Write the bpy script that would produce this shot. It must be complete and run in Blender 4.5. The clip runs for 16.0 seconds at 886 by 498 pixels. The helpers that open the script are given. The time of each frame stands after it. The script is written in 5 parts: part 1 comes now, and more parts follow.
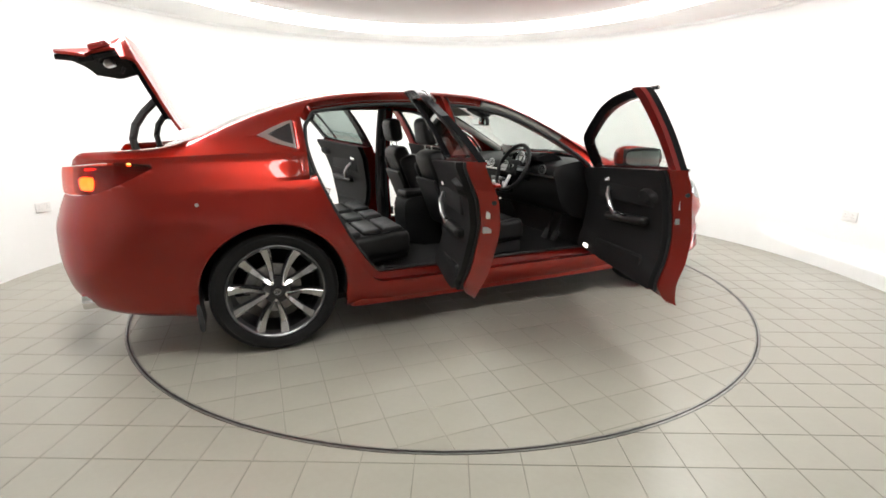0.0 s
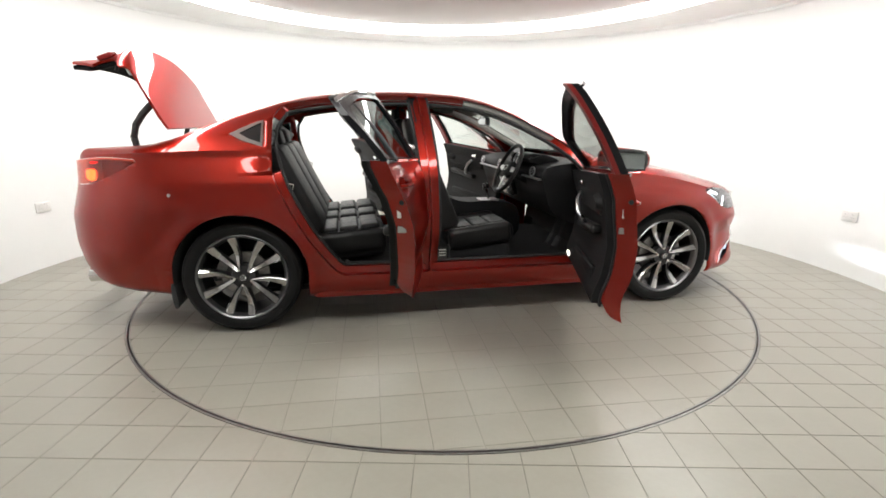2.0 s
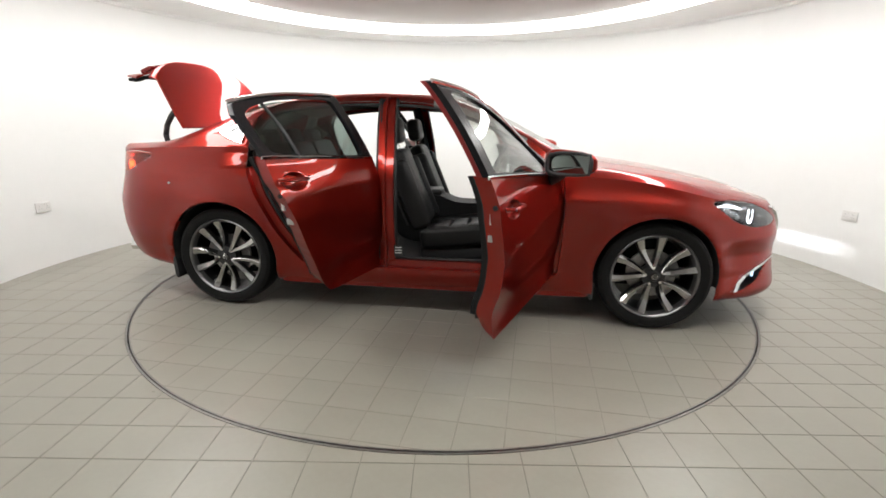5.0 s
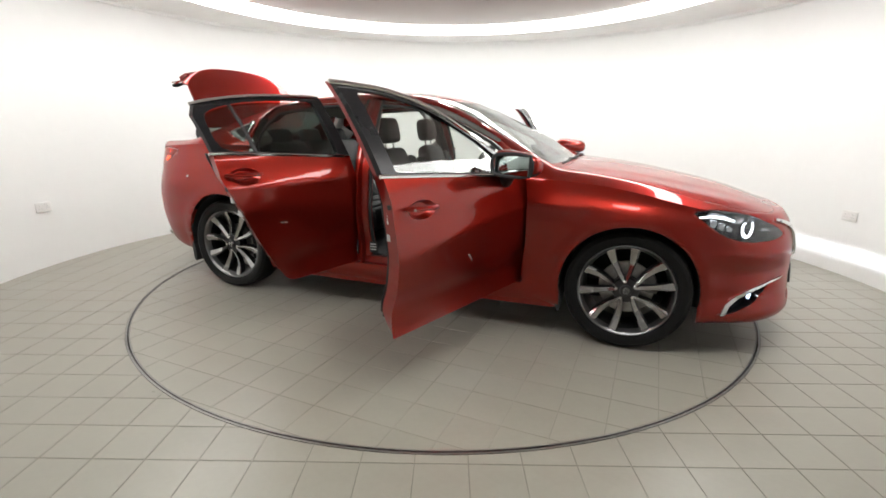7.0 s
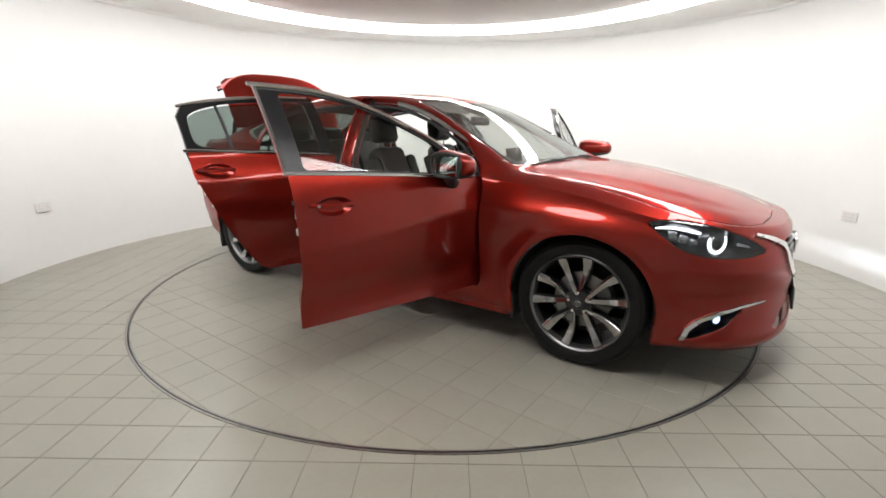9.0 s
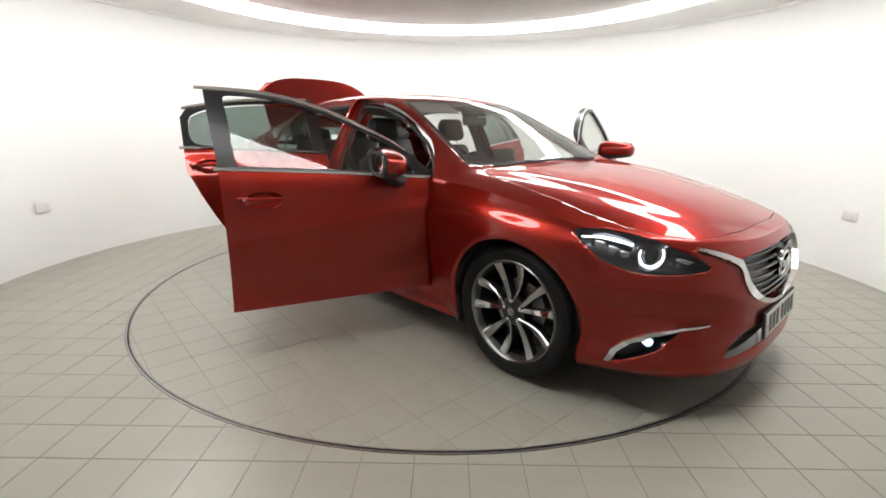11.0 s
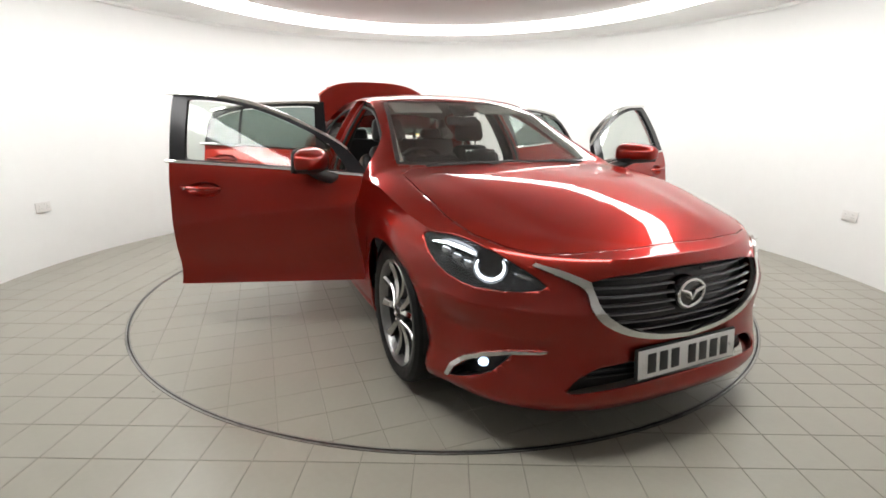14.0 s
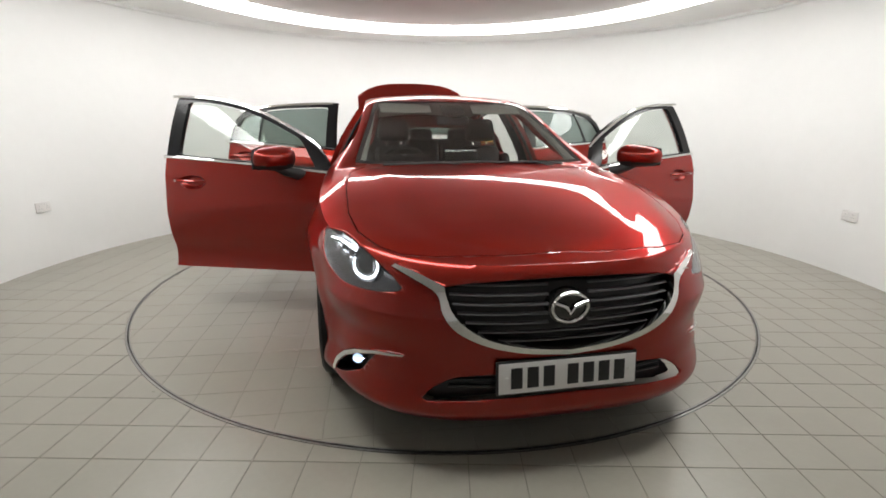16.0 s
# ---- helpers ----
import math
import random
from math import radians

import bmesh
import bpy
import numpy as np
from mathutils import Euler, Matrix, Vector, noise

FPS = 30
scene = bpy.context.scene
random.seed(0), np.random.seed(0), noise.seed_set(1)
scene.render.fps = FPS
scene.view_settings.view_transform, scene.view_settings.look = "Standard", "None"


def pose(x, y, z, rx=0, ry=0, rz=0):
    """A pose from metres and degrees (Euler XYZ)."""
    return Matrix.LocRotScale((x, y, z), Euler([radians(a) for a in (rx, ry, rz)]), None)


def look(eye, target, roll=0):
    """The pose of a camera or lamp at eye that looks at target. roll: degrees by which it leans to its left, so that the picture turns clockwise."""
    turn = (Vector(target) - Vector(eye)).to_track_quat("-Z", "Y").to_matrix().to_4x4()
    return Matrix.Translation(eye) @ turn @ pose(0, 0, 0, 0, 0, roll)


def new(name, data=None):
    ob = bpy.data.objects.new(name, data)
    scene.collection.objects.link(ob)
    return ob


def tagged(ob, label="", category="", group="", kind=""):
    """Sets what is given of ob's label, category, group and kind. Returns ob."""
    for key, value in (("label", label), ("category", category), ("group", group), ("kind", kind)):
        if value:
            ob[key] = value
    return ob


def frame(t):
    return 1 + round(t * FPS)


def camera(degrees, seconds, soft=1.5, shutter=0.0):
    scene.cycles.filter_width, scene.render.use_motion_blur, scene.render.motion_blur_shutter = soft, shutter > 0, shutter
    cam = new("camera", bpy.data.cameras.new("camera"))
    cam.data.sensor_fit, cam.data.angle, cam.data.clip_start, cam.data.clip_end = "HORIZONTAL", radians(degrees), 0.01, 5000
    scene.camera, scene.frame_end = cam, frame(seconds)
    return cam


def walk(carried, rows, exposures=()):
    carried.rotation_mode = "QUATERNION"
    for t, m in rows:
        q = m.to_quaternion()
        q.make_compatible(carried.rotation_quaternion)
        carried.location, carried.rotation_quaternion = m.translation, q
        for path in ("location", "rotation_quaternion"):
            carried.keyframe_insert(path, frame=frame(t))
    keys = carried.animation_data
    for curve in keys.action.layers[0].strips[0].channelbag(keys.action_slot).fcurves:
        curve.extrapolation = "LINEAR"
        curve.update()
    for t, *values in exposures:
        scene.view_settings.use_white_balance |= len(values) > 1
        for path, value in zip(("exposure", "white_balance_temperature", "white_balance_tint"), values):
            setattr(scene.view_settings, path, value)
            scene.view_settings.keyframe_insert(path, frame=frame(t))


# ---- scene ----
cam = camera(86.32, 16.0, soft=1.7)
EYE = (-0.003, -3.832, 1.235)
AIM = (-0.0027, -2.865, 0.9806)
walk(cam, [(0.0, look(EYE, AIM, 0.39)), (16.0, look(EYE, AIM, 0.39))],
     exposures=[(0.0, 0.30), (1.5, 0.22), (3.5, 0.0), (7.0, -0.16), (9.0, -0.17), (11.5, -0.05), (12.5, -0.01), (14.5, -0.20), (16.0, -0.41)])

# ---- light: one luminous ring in the ceiling, nothing outside ----
RING_POWER = 14.0
world = bpy.data.worlds.new("world")
world.use_nodes = True
world.node_tree.nodes["Background"].inputs[0].default_value = (0.9, 0.95, 1.0, 1)
world.node_tree.nodes["Background"].inputs[1].default_value = 0.02
scene.world = world


# ---- materials ----
def mat(name, color, rough=0.5, metal=0.0, var=0.0, scale=20.0, bump=0.0, bump_scale=200.0, coat=0.0,
        emit=None, power=0.0, rvar=0.0, random_tint=0.0, alpha=1.0, ior=1.5, spec=0.5):
    m = bpy.data.materials.new(name)
    m.use_nodes = True
    nt = m.node_tree
    b = nt.nodes["Principled BSDF"]
    b.inputs["Base Color"].default_value = (*color, 1)
    b.inputs["Roughness"].default_value = rough
    b.inputs["Metallic"].default_value = metal
    b.inputs["Coat Weight"].default_value = coat
    b.inputs["Coat Roughness"].default_value = 0.02
    b.inputs["IOR"].default_value = ior
    b.inputs["Specular IOR Level"].default_value = spec
    if emit:
        b.inputs["Emission Color"].default_value = (*emit, 1)
        b.inputs["Emission Strength"].default_value = power
    tc = nt.nodes.new("ShaderNodeTexCoord")
    if var or rvar or random_tint:
        n = nt.nodes.new("ShaderNodeTexNoise")
        n.inputs["Scale"].default_value = scale
        n.inputs["Detail"].default_value = 6
        nt.links.new(tc.outputs["Object"], n.inputs["Vector"])
        n2 = nt.nodes.new("ShaderNodeTexNoise")
        n2.inputs["Scale"].default_value = scale * 9
        n2.inputs["Detail"].default_value = 3
        nt.links.new(tc.outputs["Object"], n2.inputs["Vector"])
        add = nt.nodes.new("ShaderNodeMath")
        add.operation = "MULTIPLY_ADD"
        nt.links.new(n2.outputs["Fac"], add.inputs[0])
        add.inputs[1].default_value = 0.5
        nt.links.new(n.outputs["Fac"], add.inputs[2])
        fac = add.outputs[0]
        if random_tint:
            oi = nt.nodes.new("ShaderNodeObjectInfo")
            a2 = nt.nodes.new("ShaderNodeMath")
            a2.operation = "MULTIPLY_ADD"
            nt.links.new(oi.outputs["Random"], a2.inputs[0])
            a2.inputs[1].default_value = random_tint
            nt.links.new(fac, a2.inputs[2])
            fac = a2.outputs[0]
        if var or random_tint:
            r = nt.nodes.new("ShaderNodeMapRange")
            r.inputs["From Min"].default_value = 0.45
            r.inputs["From Max"].default_value = 1.05 + random_tint
            r.inputs["To Min"].default_value = 1 - var
            r.inputs["To Max"].default_value = 1 + var
            nt.links.new(fac, r.inputs["Value"])
            mx = nt.nodes.new("ShaderNodeVectorMath")
            mx.operation = "SCALE"
            mx.inputs[0].default_value = color
            nt.links.new(r.outputs[0], mx.inputs["Scale"])
            nt.links.new(mx.outputs[0], b.inputs["Base Color"])
        if rvar:
            r = nt.nodes.new("ShaderNodeMapRange")
            r.inputs["From Min"].default_value = 0.45
            r.inputs["From Max"].default_value = 1.05
            r.inputs["To Min"].default_value = max(0.02, rough - rvar)
            r.inputs["To Max"].default_value = min(1, rough + rvar)
            nt.links.new(add.outputs[0], r.inputs["Value"])
            nt.links.new(r.outputs[0], b.inputs["Roughness"])
    if bump:
        nb = nt.nodes.new("ShaderNodeTexNoise")
        nb.inputs["Scale"].default_value = bump_scale
        nb.inputs["Detail"].default_value = 4
        nt.links.new(tc.outputs["Object"], nb.inputs["Vector"])
        bm_ = nt.nodes.new("ShaderNodeBump")
        bm_.inputs["Strength"].default_value = bump
        bm_.inputs["Distance"].default_value = 0.002
        nt.links.new(nb.outputs["Fac"], bm_.inputs["Height"])
        nt.links.new(bm_.outputs[0], b.inputs["Normal"])
    return m


def glass_mat(name, tint, rough=0.0, gloss=0.035):
    """Thin window glass: mostly lets light through, with a mirror-like gloss."""
    m = bpy.data.materials.new(name)
    m.use_nodes = True
    nt = m.node_tree
    nt.nodes.remove(nt.nodes["Principled BSDF"])
    out = nt.nodes["Material Output"]
    tr = nt.nodes.new("ShaderNodeBsdfTransparent")
    tr.inputs[0].default_value = (*tint, 1)
    gl = nt.nodes.new("ShaderNodeBsdfGlossy")
    gl.inputs["Roughness"].default_value = rough
    lw = nt.nodes.new("ShaderNodeLayerWeight")
    lw.inputs[0].default_value = 0.5
    pw = nt.nodes.new("ShaderNodeMath")
    pw.operation = "POWER"
    pw.inputs[1].default_value = 4.0
    nt.links.new(lw.outputs["Facing"], pw.inputs[0])
    ma = nt.nodes.new("ShaderNodeMath")
    ma.operation = "MULTIPLY_ADD"
    ma.inputs[1].default_value, ma.inputs[2].default_value = 0.80, gloss
    nt.links.new(pw.outputs[0], ma.inputs[0])
    mx = nt.nodes.new("ShaderNodeMixShader")
    nt.links.new(ma.outputs[0], mx.inputs[0])
    nt.links.new(tr.outputs[0], mx.inputs[1])
    nt.links.new(gl.outputs[0], mx.inputs[2])
    nt.links.new(mx.outputs[0], out.inputs[0])
    return m


WALL = mat("white_wall_paint", (0.82, 0.825, 0.812), 0.55, var=0.02, scale=1.2, bump=0.06, bump_scale=90)
SOFFIT = mat("white_soffit_paint", (0.90, 0.90, 0.89), 0.6, var=0.02, scale=2)
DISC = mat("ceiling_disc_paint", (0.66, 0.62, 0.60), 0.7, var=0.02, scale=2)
RING_GLOW = mat("luminous_ring", (0.9, 0.9, 0.9), 0.5, emit=(1.0, 0.99, 0.975), power=RING_POWER)
TILE = mat("beige_floor_tile", (0.266, 0.253, 0.212), 0.34, var=0.07, scale=4, bump=0.10, bump_scale=60,
           rvar=0.07, random_tint=0.12)
GROUT = mat("grey_grout", (0.175, 0.165, 0.142), 0.9, var=0.25, scale=3)
GROUT_PALE = mat("pale_worn_grout", (0.225, 0.214, 0.182), 0.9, var=0.40, scale=1.3)
STEEL = mat("brushed_steel_edge", (0.27, 0.265, 0.255), 0.45, 1.0, var=0.2, scale=30)
GAP = mat("dark_gap", (0.02, 0.02, 0.02), 0.8)
SOCKET = mat("white_socket_plastic", (0.72, 0.71, 0.69), 0.35, var=0.03, scale=40)
SOCKET_DARK = mat("socket_slot", (0.05, 0.05, 0.05), 0.5)
BACK = mat("pale_back_room_paint", (0.76, 0.76, 0.75), 0.7, var=0.05, scale=1.5)


# ---- mesh helpers ----
def finish(bm, name, material=None, parent=None, label="", smooth=False, sharp=35):
    me = bpy.data.meshes.new(name)
    bmesh.ops.recalc_face_normals(bm, faces=bm.faces)
    bm.to_mesh(me)
    bm.free()
    if smooth:
        me.polygons.foreach_set("use_smooth", [True] * len(me.polygons))
        me.set_sharp_from_angle(angle=radians(sharp))
    if material:
        me.materials.append(material)
    ob = new(name, me)
    if parent:
        ob.parent = parent
    if label:
        ob["label"] = label
    return ob


def part(name, bm, material, parent, label="", smooth=True, sharp=35):
    return finish(bm, name, material, parent, label, smooth, sharp)


def box(bm, x0, y0, z0, x1, y1, z1, bevel=0.0, seg=2, m=None):
    vs = [bm.verts.new((x, y, z)) for x in (x0, x1) for y in (y0, y1) for z in (z0, z1)]
    fs = [bm.faces.new([vs[i] for i in q]) for q in
          ((0, 1, 3, 2), (4, 6, 7, 5), (0, 4, 5, 1), (2, 3, 7, 6), (0, 2, 6, 4), (1, 5, 7, 3))]
    if bevel:
        es = list({e for f in fs for e in f.edges})
        r = bmesh.ops.bevel(bm, geom=es, offset=bevel, segments=seg, profile=0.5, affect="EDGES")
        vs = list({v for f in r["faces"] for v in f.verts} | {v for v in vs if v.is_valid})
    if m is not None:
        bmesh.ops.transform(bm, matrix=m, verts=vs)
    return vs


def lathe(bm, profile, steps, m=None, a0=0.0, a1=2 * math.pi, close=True):
    """Revolve (r, h) points about the z axis; a full turn, or an arc from a0 to a1."""
    full = a1 - a0 > 2 * math.pi - 1e-6
    n = steps if full else steps + 1
    rows = []
    for i in range(n):
        a = a0 + (a1 - a0) * i / steps
        rows.append([bm.verts.new((r * math.cos(a), r * math.sin(a), h)) for r, h in profile])
    k = len(profile)
    for i in range(steps):
        p, q = rows[i], rows[(i + 1) % n]
        for j in range(k if close else k - 1):
            bm.faces.new((p[j], q[j], q[(j + 1) % k], p[(j + 1) % k]))
    if not full and close:
        bm.faces.new(rows[0])
        bm.faces.new(rows[-1][::-1])
    if m is not None:
        bmesh.ops.transform(bm, matrix=m, verts=[v for r in rows for v in r])
    return rows


def tube(bm, pts, r, sides=8, closed=False, flat=1.0):
    """A round bar along points."""
    P = [Vector(p) for p in pts]
    rows = []
    n = len(P)
    up = Vector((0.13, 0.21, 0.97))
    for i in range(n):
        a, b = P[(i - 1) % n] if (closed or i) else P[0], P[(i + 1) % n] if (closed or i < n - 1) else P[-1]
        t = (b - a).normalized()
        u = t.cross(up).normalized()
        w = u.cross(t)
        rr = r[i] if isinstance(r, (list, tuple)) else r
        rows.append([bm.verts.new(P[i] + rr * (math.cos(2 * math.pi * j / sides) * u + flat * math.sin(2 * math.pi * j / sides) * w))
                     for j in range(sides)])
    for i in range(n if closed else n - 1):
        p, q = rows[i], rows[(i + 1) % n]
        for j in range(sides):
            bm.faces.new((p[j], p[(j + 1) % sides], q[(j + 1) % sides], q[j]))
    if not closed:
        bm.faces.new(rows[0][::-1])
        bm.faces.new(rows[-1])


def prism(bm, poly, d0, d1, axis="y", bevel=0.0):
    """A closed outline given in the two other axes, from d0 to d1 along axis."""
    def at(p, d):
        return {"y": (p[0], d, p[1]), "z": (p[0], p[1], d), "x": (d, p[0], p[1])}[axis]
    a = [bm.verts.new(at(p, d0)) for p in poly]
    b = [bm.verts.new(at(p, d1)) for p in poly]
    n = len(poly)
    fs = [bm.faces.new(a), bm.faces.new(b[::-1])]
    for i in range(n):
        fs.append(bm.faces.new((a[i], b[i], b[(i + 1) % n], a[(i + 1) % n])))
    if bevel:
        es = list({e for f in fs[:2] for e in f.edges})
        bmesh.ops.bevel(bm, geom=es, offset=bevel, segments=2, profile=0.5, affect="EDGES")
    return a + b


# ---- the round room ----
ROOM_R, ROOM_H, TABLE_R = 3.47, 2.37, 2.2528
bm = bmesh.new()
lathe(bm, [(ROOM_R, -0.02), (ROOM_R + 0.14, -0.02), (ROOM_R + 0.14, ROOM_H + 0.12), (ROOM_R, ROOM_H + 0.12)], 120,
      pose(-0.02, -0.05, 0), radians(-35), radians(215))
tagged(finish(bm, "wall_round", WALL, smooth=True), "smooth white curved wall round the turntable", "wall", kind="structure")

bm = bmesh.new()
box(bm, -3.0, -6.2, -0.02, -2.86, -2.0, 2.6)
tagged(finish(bm, "wall_west", BACK), "plain wall beside the studio opening", "wall", kind="structure")
bm = bmesh.new()
box(bm, 2.86, -6.2, -0.02, 3.0, -2.0, 2.6)
tagged(finish(bm, "wall_east", BACK), "plain wall beside the studio opening", "wall", kind="structure")
bm = bmesh.new()
box(bm, -2.86, -6.2, -0.02, 2.86, -6.06, 2.6)
tagged(finish(bm, "wall_south", BACK), "plain wall behind the camera", "wall", kind="structure")

C_SOFFIT = pose(-0.02, 0.03, 0)
bm = bmesh.new()
lathe(bm, [(2.583, ROOM_H - 0.008), (2.60, ROOM_H - 0.008), (2.61, ROOM_H), (ROOM_R + 0.1, ROOM_H), (ROOM_R + 0.1, ROOM_H + 0.05), (2.583, ROOM_H + 0.05)],
      144, C_SOFFIT)
tagged(finish(bm, "ceiling_soffit", SOFFIT, smooth=True), "white ring soffit round the luminous ceiling ring", "ceiling", kind="structure")
bm = bmesh.new()
lathe(bm, [(ROOM_R - 0.030, ROOM_H - 0.001), (ROOM_R - 0.026, ROOM_H - 0.026), (ROOM_R - 0.018, ROOM_H - 0.031), (ROOM_R - 0.006, ROOM_H - 0.028), (ROOM_R - 0.006, ROOM_H - 0.001)], 144, pose(-0.02, -0.05, 0), radians(-35), radians(215))
tagged(finish(bm, "trim", WALL, smooth=True), "thin white bead between wall and soffit", "trim", kind="structure")
bm = bmesh.new()
lathe(bm, [(2.205, ROOM_H + 0.005), (2.24, ROOM_H - 0.030), (2.33, ROOM_H - 0.058), (2.45, ROOM_H - 0.066), (2.54, ROOM_H - 0.038), (2.575, ROOM_H + 0.005), (2.575, ROOM_H + 0.04), (2.205, ROOM_H + 0.04)], 144, C_SOFFIT)
ring_light = tagged(new("ceiling_ring_light"), "wide glowing white ring light let into the ceiling", "ceiling light")
part("diffuser", bm, RING_GLOW, ring_light)
for r0, r1 in ((2.197, 2.204), (2.5765, 2.582)):
    bm = bmesh.new()
    lathe(bm, [(r0, ROOM_H - 0.003), (r1, ROOM_H - 0.003), (r1, ROOM_H + 0.03), (r0, ROOM_H + 0.03)], 144, C_SOFFIT)
    part("edge_ring", bm, SOFFIT, ring_light)
bm = bmesh.new()
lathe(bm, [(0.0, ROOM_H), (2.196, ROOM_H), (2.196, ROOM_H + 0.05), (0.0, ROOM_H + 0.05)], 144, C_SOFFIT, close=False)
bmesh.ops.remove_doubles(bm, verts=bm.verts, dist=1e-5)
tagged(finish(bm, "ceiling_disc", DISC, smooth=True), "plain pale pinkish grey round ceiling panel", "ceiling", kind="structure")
bm = bmesh.new()
box(bm, -3.9, -6.2, ROOM_H + 0.1, 3.9, 3.9, ROOM_H + 0.22)
tagged(finish(bm, "ceiling", BACK), "plain ceiling above the studio", "ceiling", kind="structure")


# ---- wall sockets ----
def wall_socket(angle, z):
    """A double mains socket on the round wall."""
    root = new("wall_socket")
    m = pose(-0.02, -0.05, 0) @ pose(0, 0, 0, 0, 0, angle) @ pose(ROOM_R - 0.001, 0, z, 0, -90, 0)
    root.matrix_basis = m
    bm = bmesh.new()
    box(bm, -0.043, -0.073, 0, 0.043, 0.073, 0.012, 0.005)
    part("faceplate", bm, SOCKET, root)
    for sy in (-0.036, 0.036):
        bm = bmesh.new()
        for dy, dx, w, h in ((0, 0.012, 0.004, 0.009), (-0.011, -0.012, 0.007, 0.004), (0.011, -0.012, 0.007, 0.004)):
            box(bm, dx - h / 2, sy + dy - w / 2, 0.011, dx + h / 2, sy + dy + w / 2, 0.0126)
        part("pin_slots", bm, SOCKET_DARK, root)
        bm = bmesh.new()
        box(bm, 0.020, sy * 0.45 - 0.007, 0.010, 0.034, sy * 0.45 + 0.007, 0.0150, 0.002)
        part("rocker_switch", bm, SOCKET, root)
    return tagged(root, "white double mains socket on the curved wall", "wall socket", "wall sockets")


# ---- tiled floor ----
T, T_ANG, T_X, T_Y = 0.2042, radians(-0.67), -0.7186, -2.3088   # tile pitch, turn and one joint crossing
JOINT = 0.0030


def clip_poly(poly, inside, cross):
    out = []
    for i, p in enumerate(poly):
        q = poly[(i + 1) % len(poly)]
        a, b = inside(p), inside(q)
        if a:
            out.append(p)
        if a != b:
            out.append(cross(p, q))
    return out


def clip_circle(poly, r, keep_out):
    """The part of a small square outside or inside a circle about the origin."""
    def inside(p):
        return (math.hypot(*p) >= r) == keep_out

    def cross(p, q):
        lo, hi = 0.0, 1.0
        for _ in range(18):
            m_ = (lo + hi) / 2
            c = (p[0] + (q[0] - p[0]) * m_, p[1] + (q[1] - p[1]) * m_)
            if inside(c) == inside(p):
                lo = m_
            else:
                hi = m_
        return (p[0] + (q[0] - p[0]) * lo, p[1] + (q[1] - p[1]) * lo)
    fine = []
    for i, p in enumerate(poly):
        q = poly[(i + 1) % len(poly)]
        fine += [(p[0] + (q[0] - p[0]) * k / 4, p[1] + (q[1] - p[1]) * k / 4) for k in range(4)]
    got = clip_poly(fine, inside, cross)
    res = []
    for i, p in enumerate(got):          # follow the rim between the two crossings
        q = got[(i + 1) % len(got)]
        res.append(p)
        if abs(math.hypot(*p) - r) < 1e-4 and abs(math.hypot(*q) - r) < 1e-4 and math.dist(p, q) > 0.03:
            n = max(2, int(math.dist(p, q) / 0.03))
            for k in range(1, n):
                x, y = p[0] + (q[0] - p[0]) * k / n, p[1] + (q[1] - p[1]) * k / n
                s = r / math.hypot(x, y)
                res.append((x * s, y * s))
    return res


def tile_mesh(poly, name="tile"):
    """A tile with eased edges, its top at the floor's level."""
    cx, cy = sum(p[0] for p in poly) / len(poly), sum(p[1] for p in poly) / len(poly)
    e = 0.0015
    vs, n = [], len(poly)
    for z, k in ((-0.006, 0), (-0.0012, 0), (0.0, e)):
        for x, y in poly:
            d = max(math.hypot(x - cx, y - cy), 1e-6)
            vs.append((x - (x - cx) / d * k, y - (y - cy) / d * k, z))
    fs = [tuple(range(2 * n, 3 * n))]
    for i in range(n):
        j = (i + 1) % n
        fs += [(i, j, n + j, n + i), (n + i, n + j, 2 * n + j, 2 * n + i)]
    me = bpy.data.meshes.new(name)
    me.from_pydata(vs, [], fs)
    me.materials.append(TILE)
    return me


def tile_square(cx, cy, ang):
    h = (T - JOINT) / 2
    c, s = math.cos(ang), math.sin(ang)
    return [(cx + c * a - s * b, cy + s * a + c * b) for a, b in ((-h, -h), (h, -h), (h, h), (-h, h))]


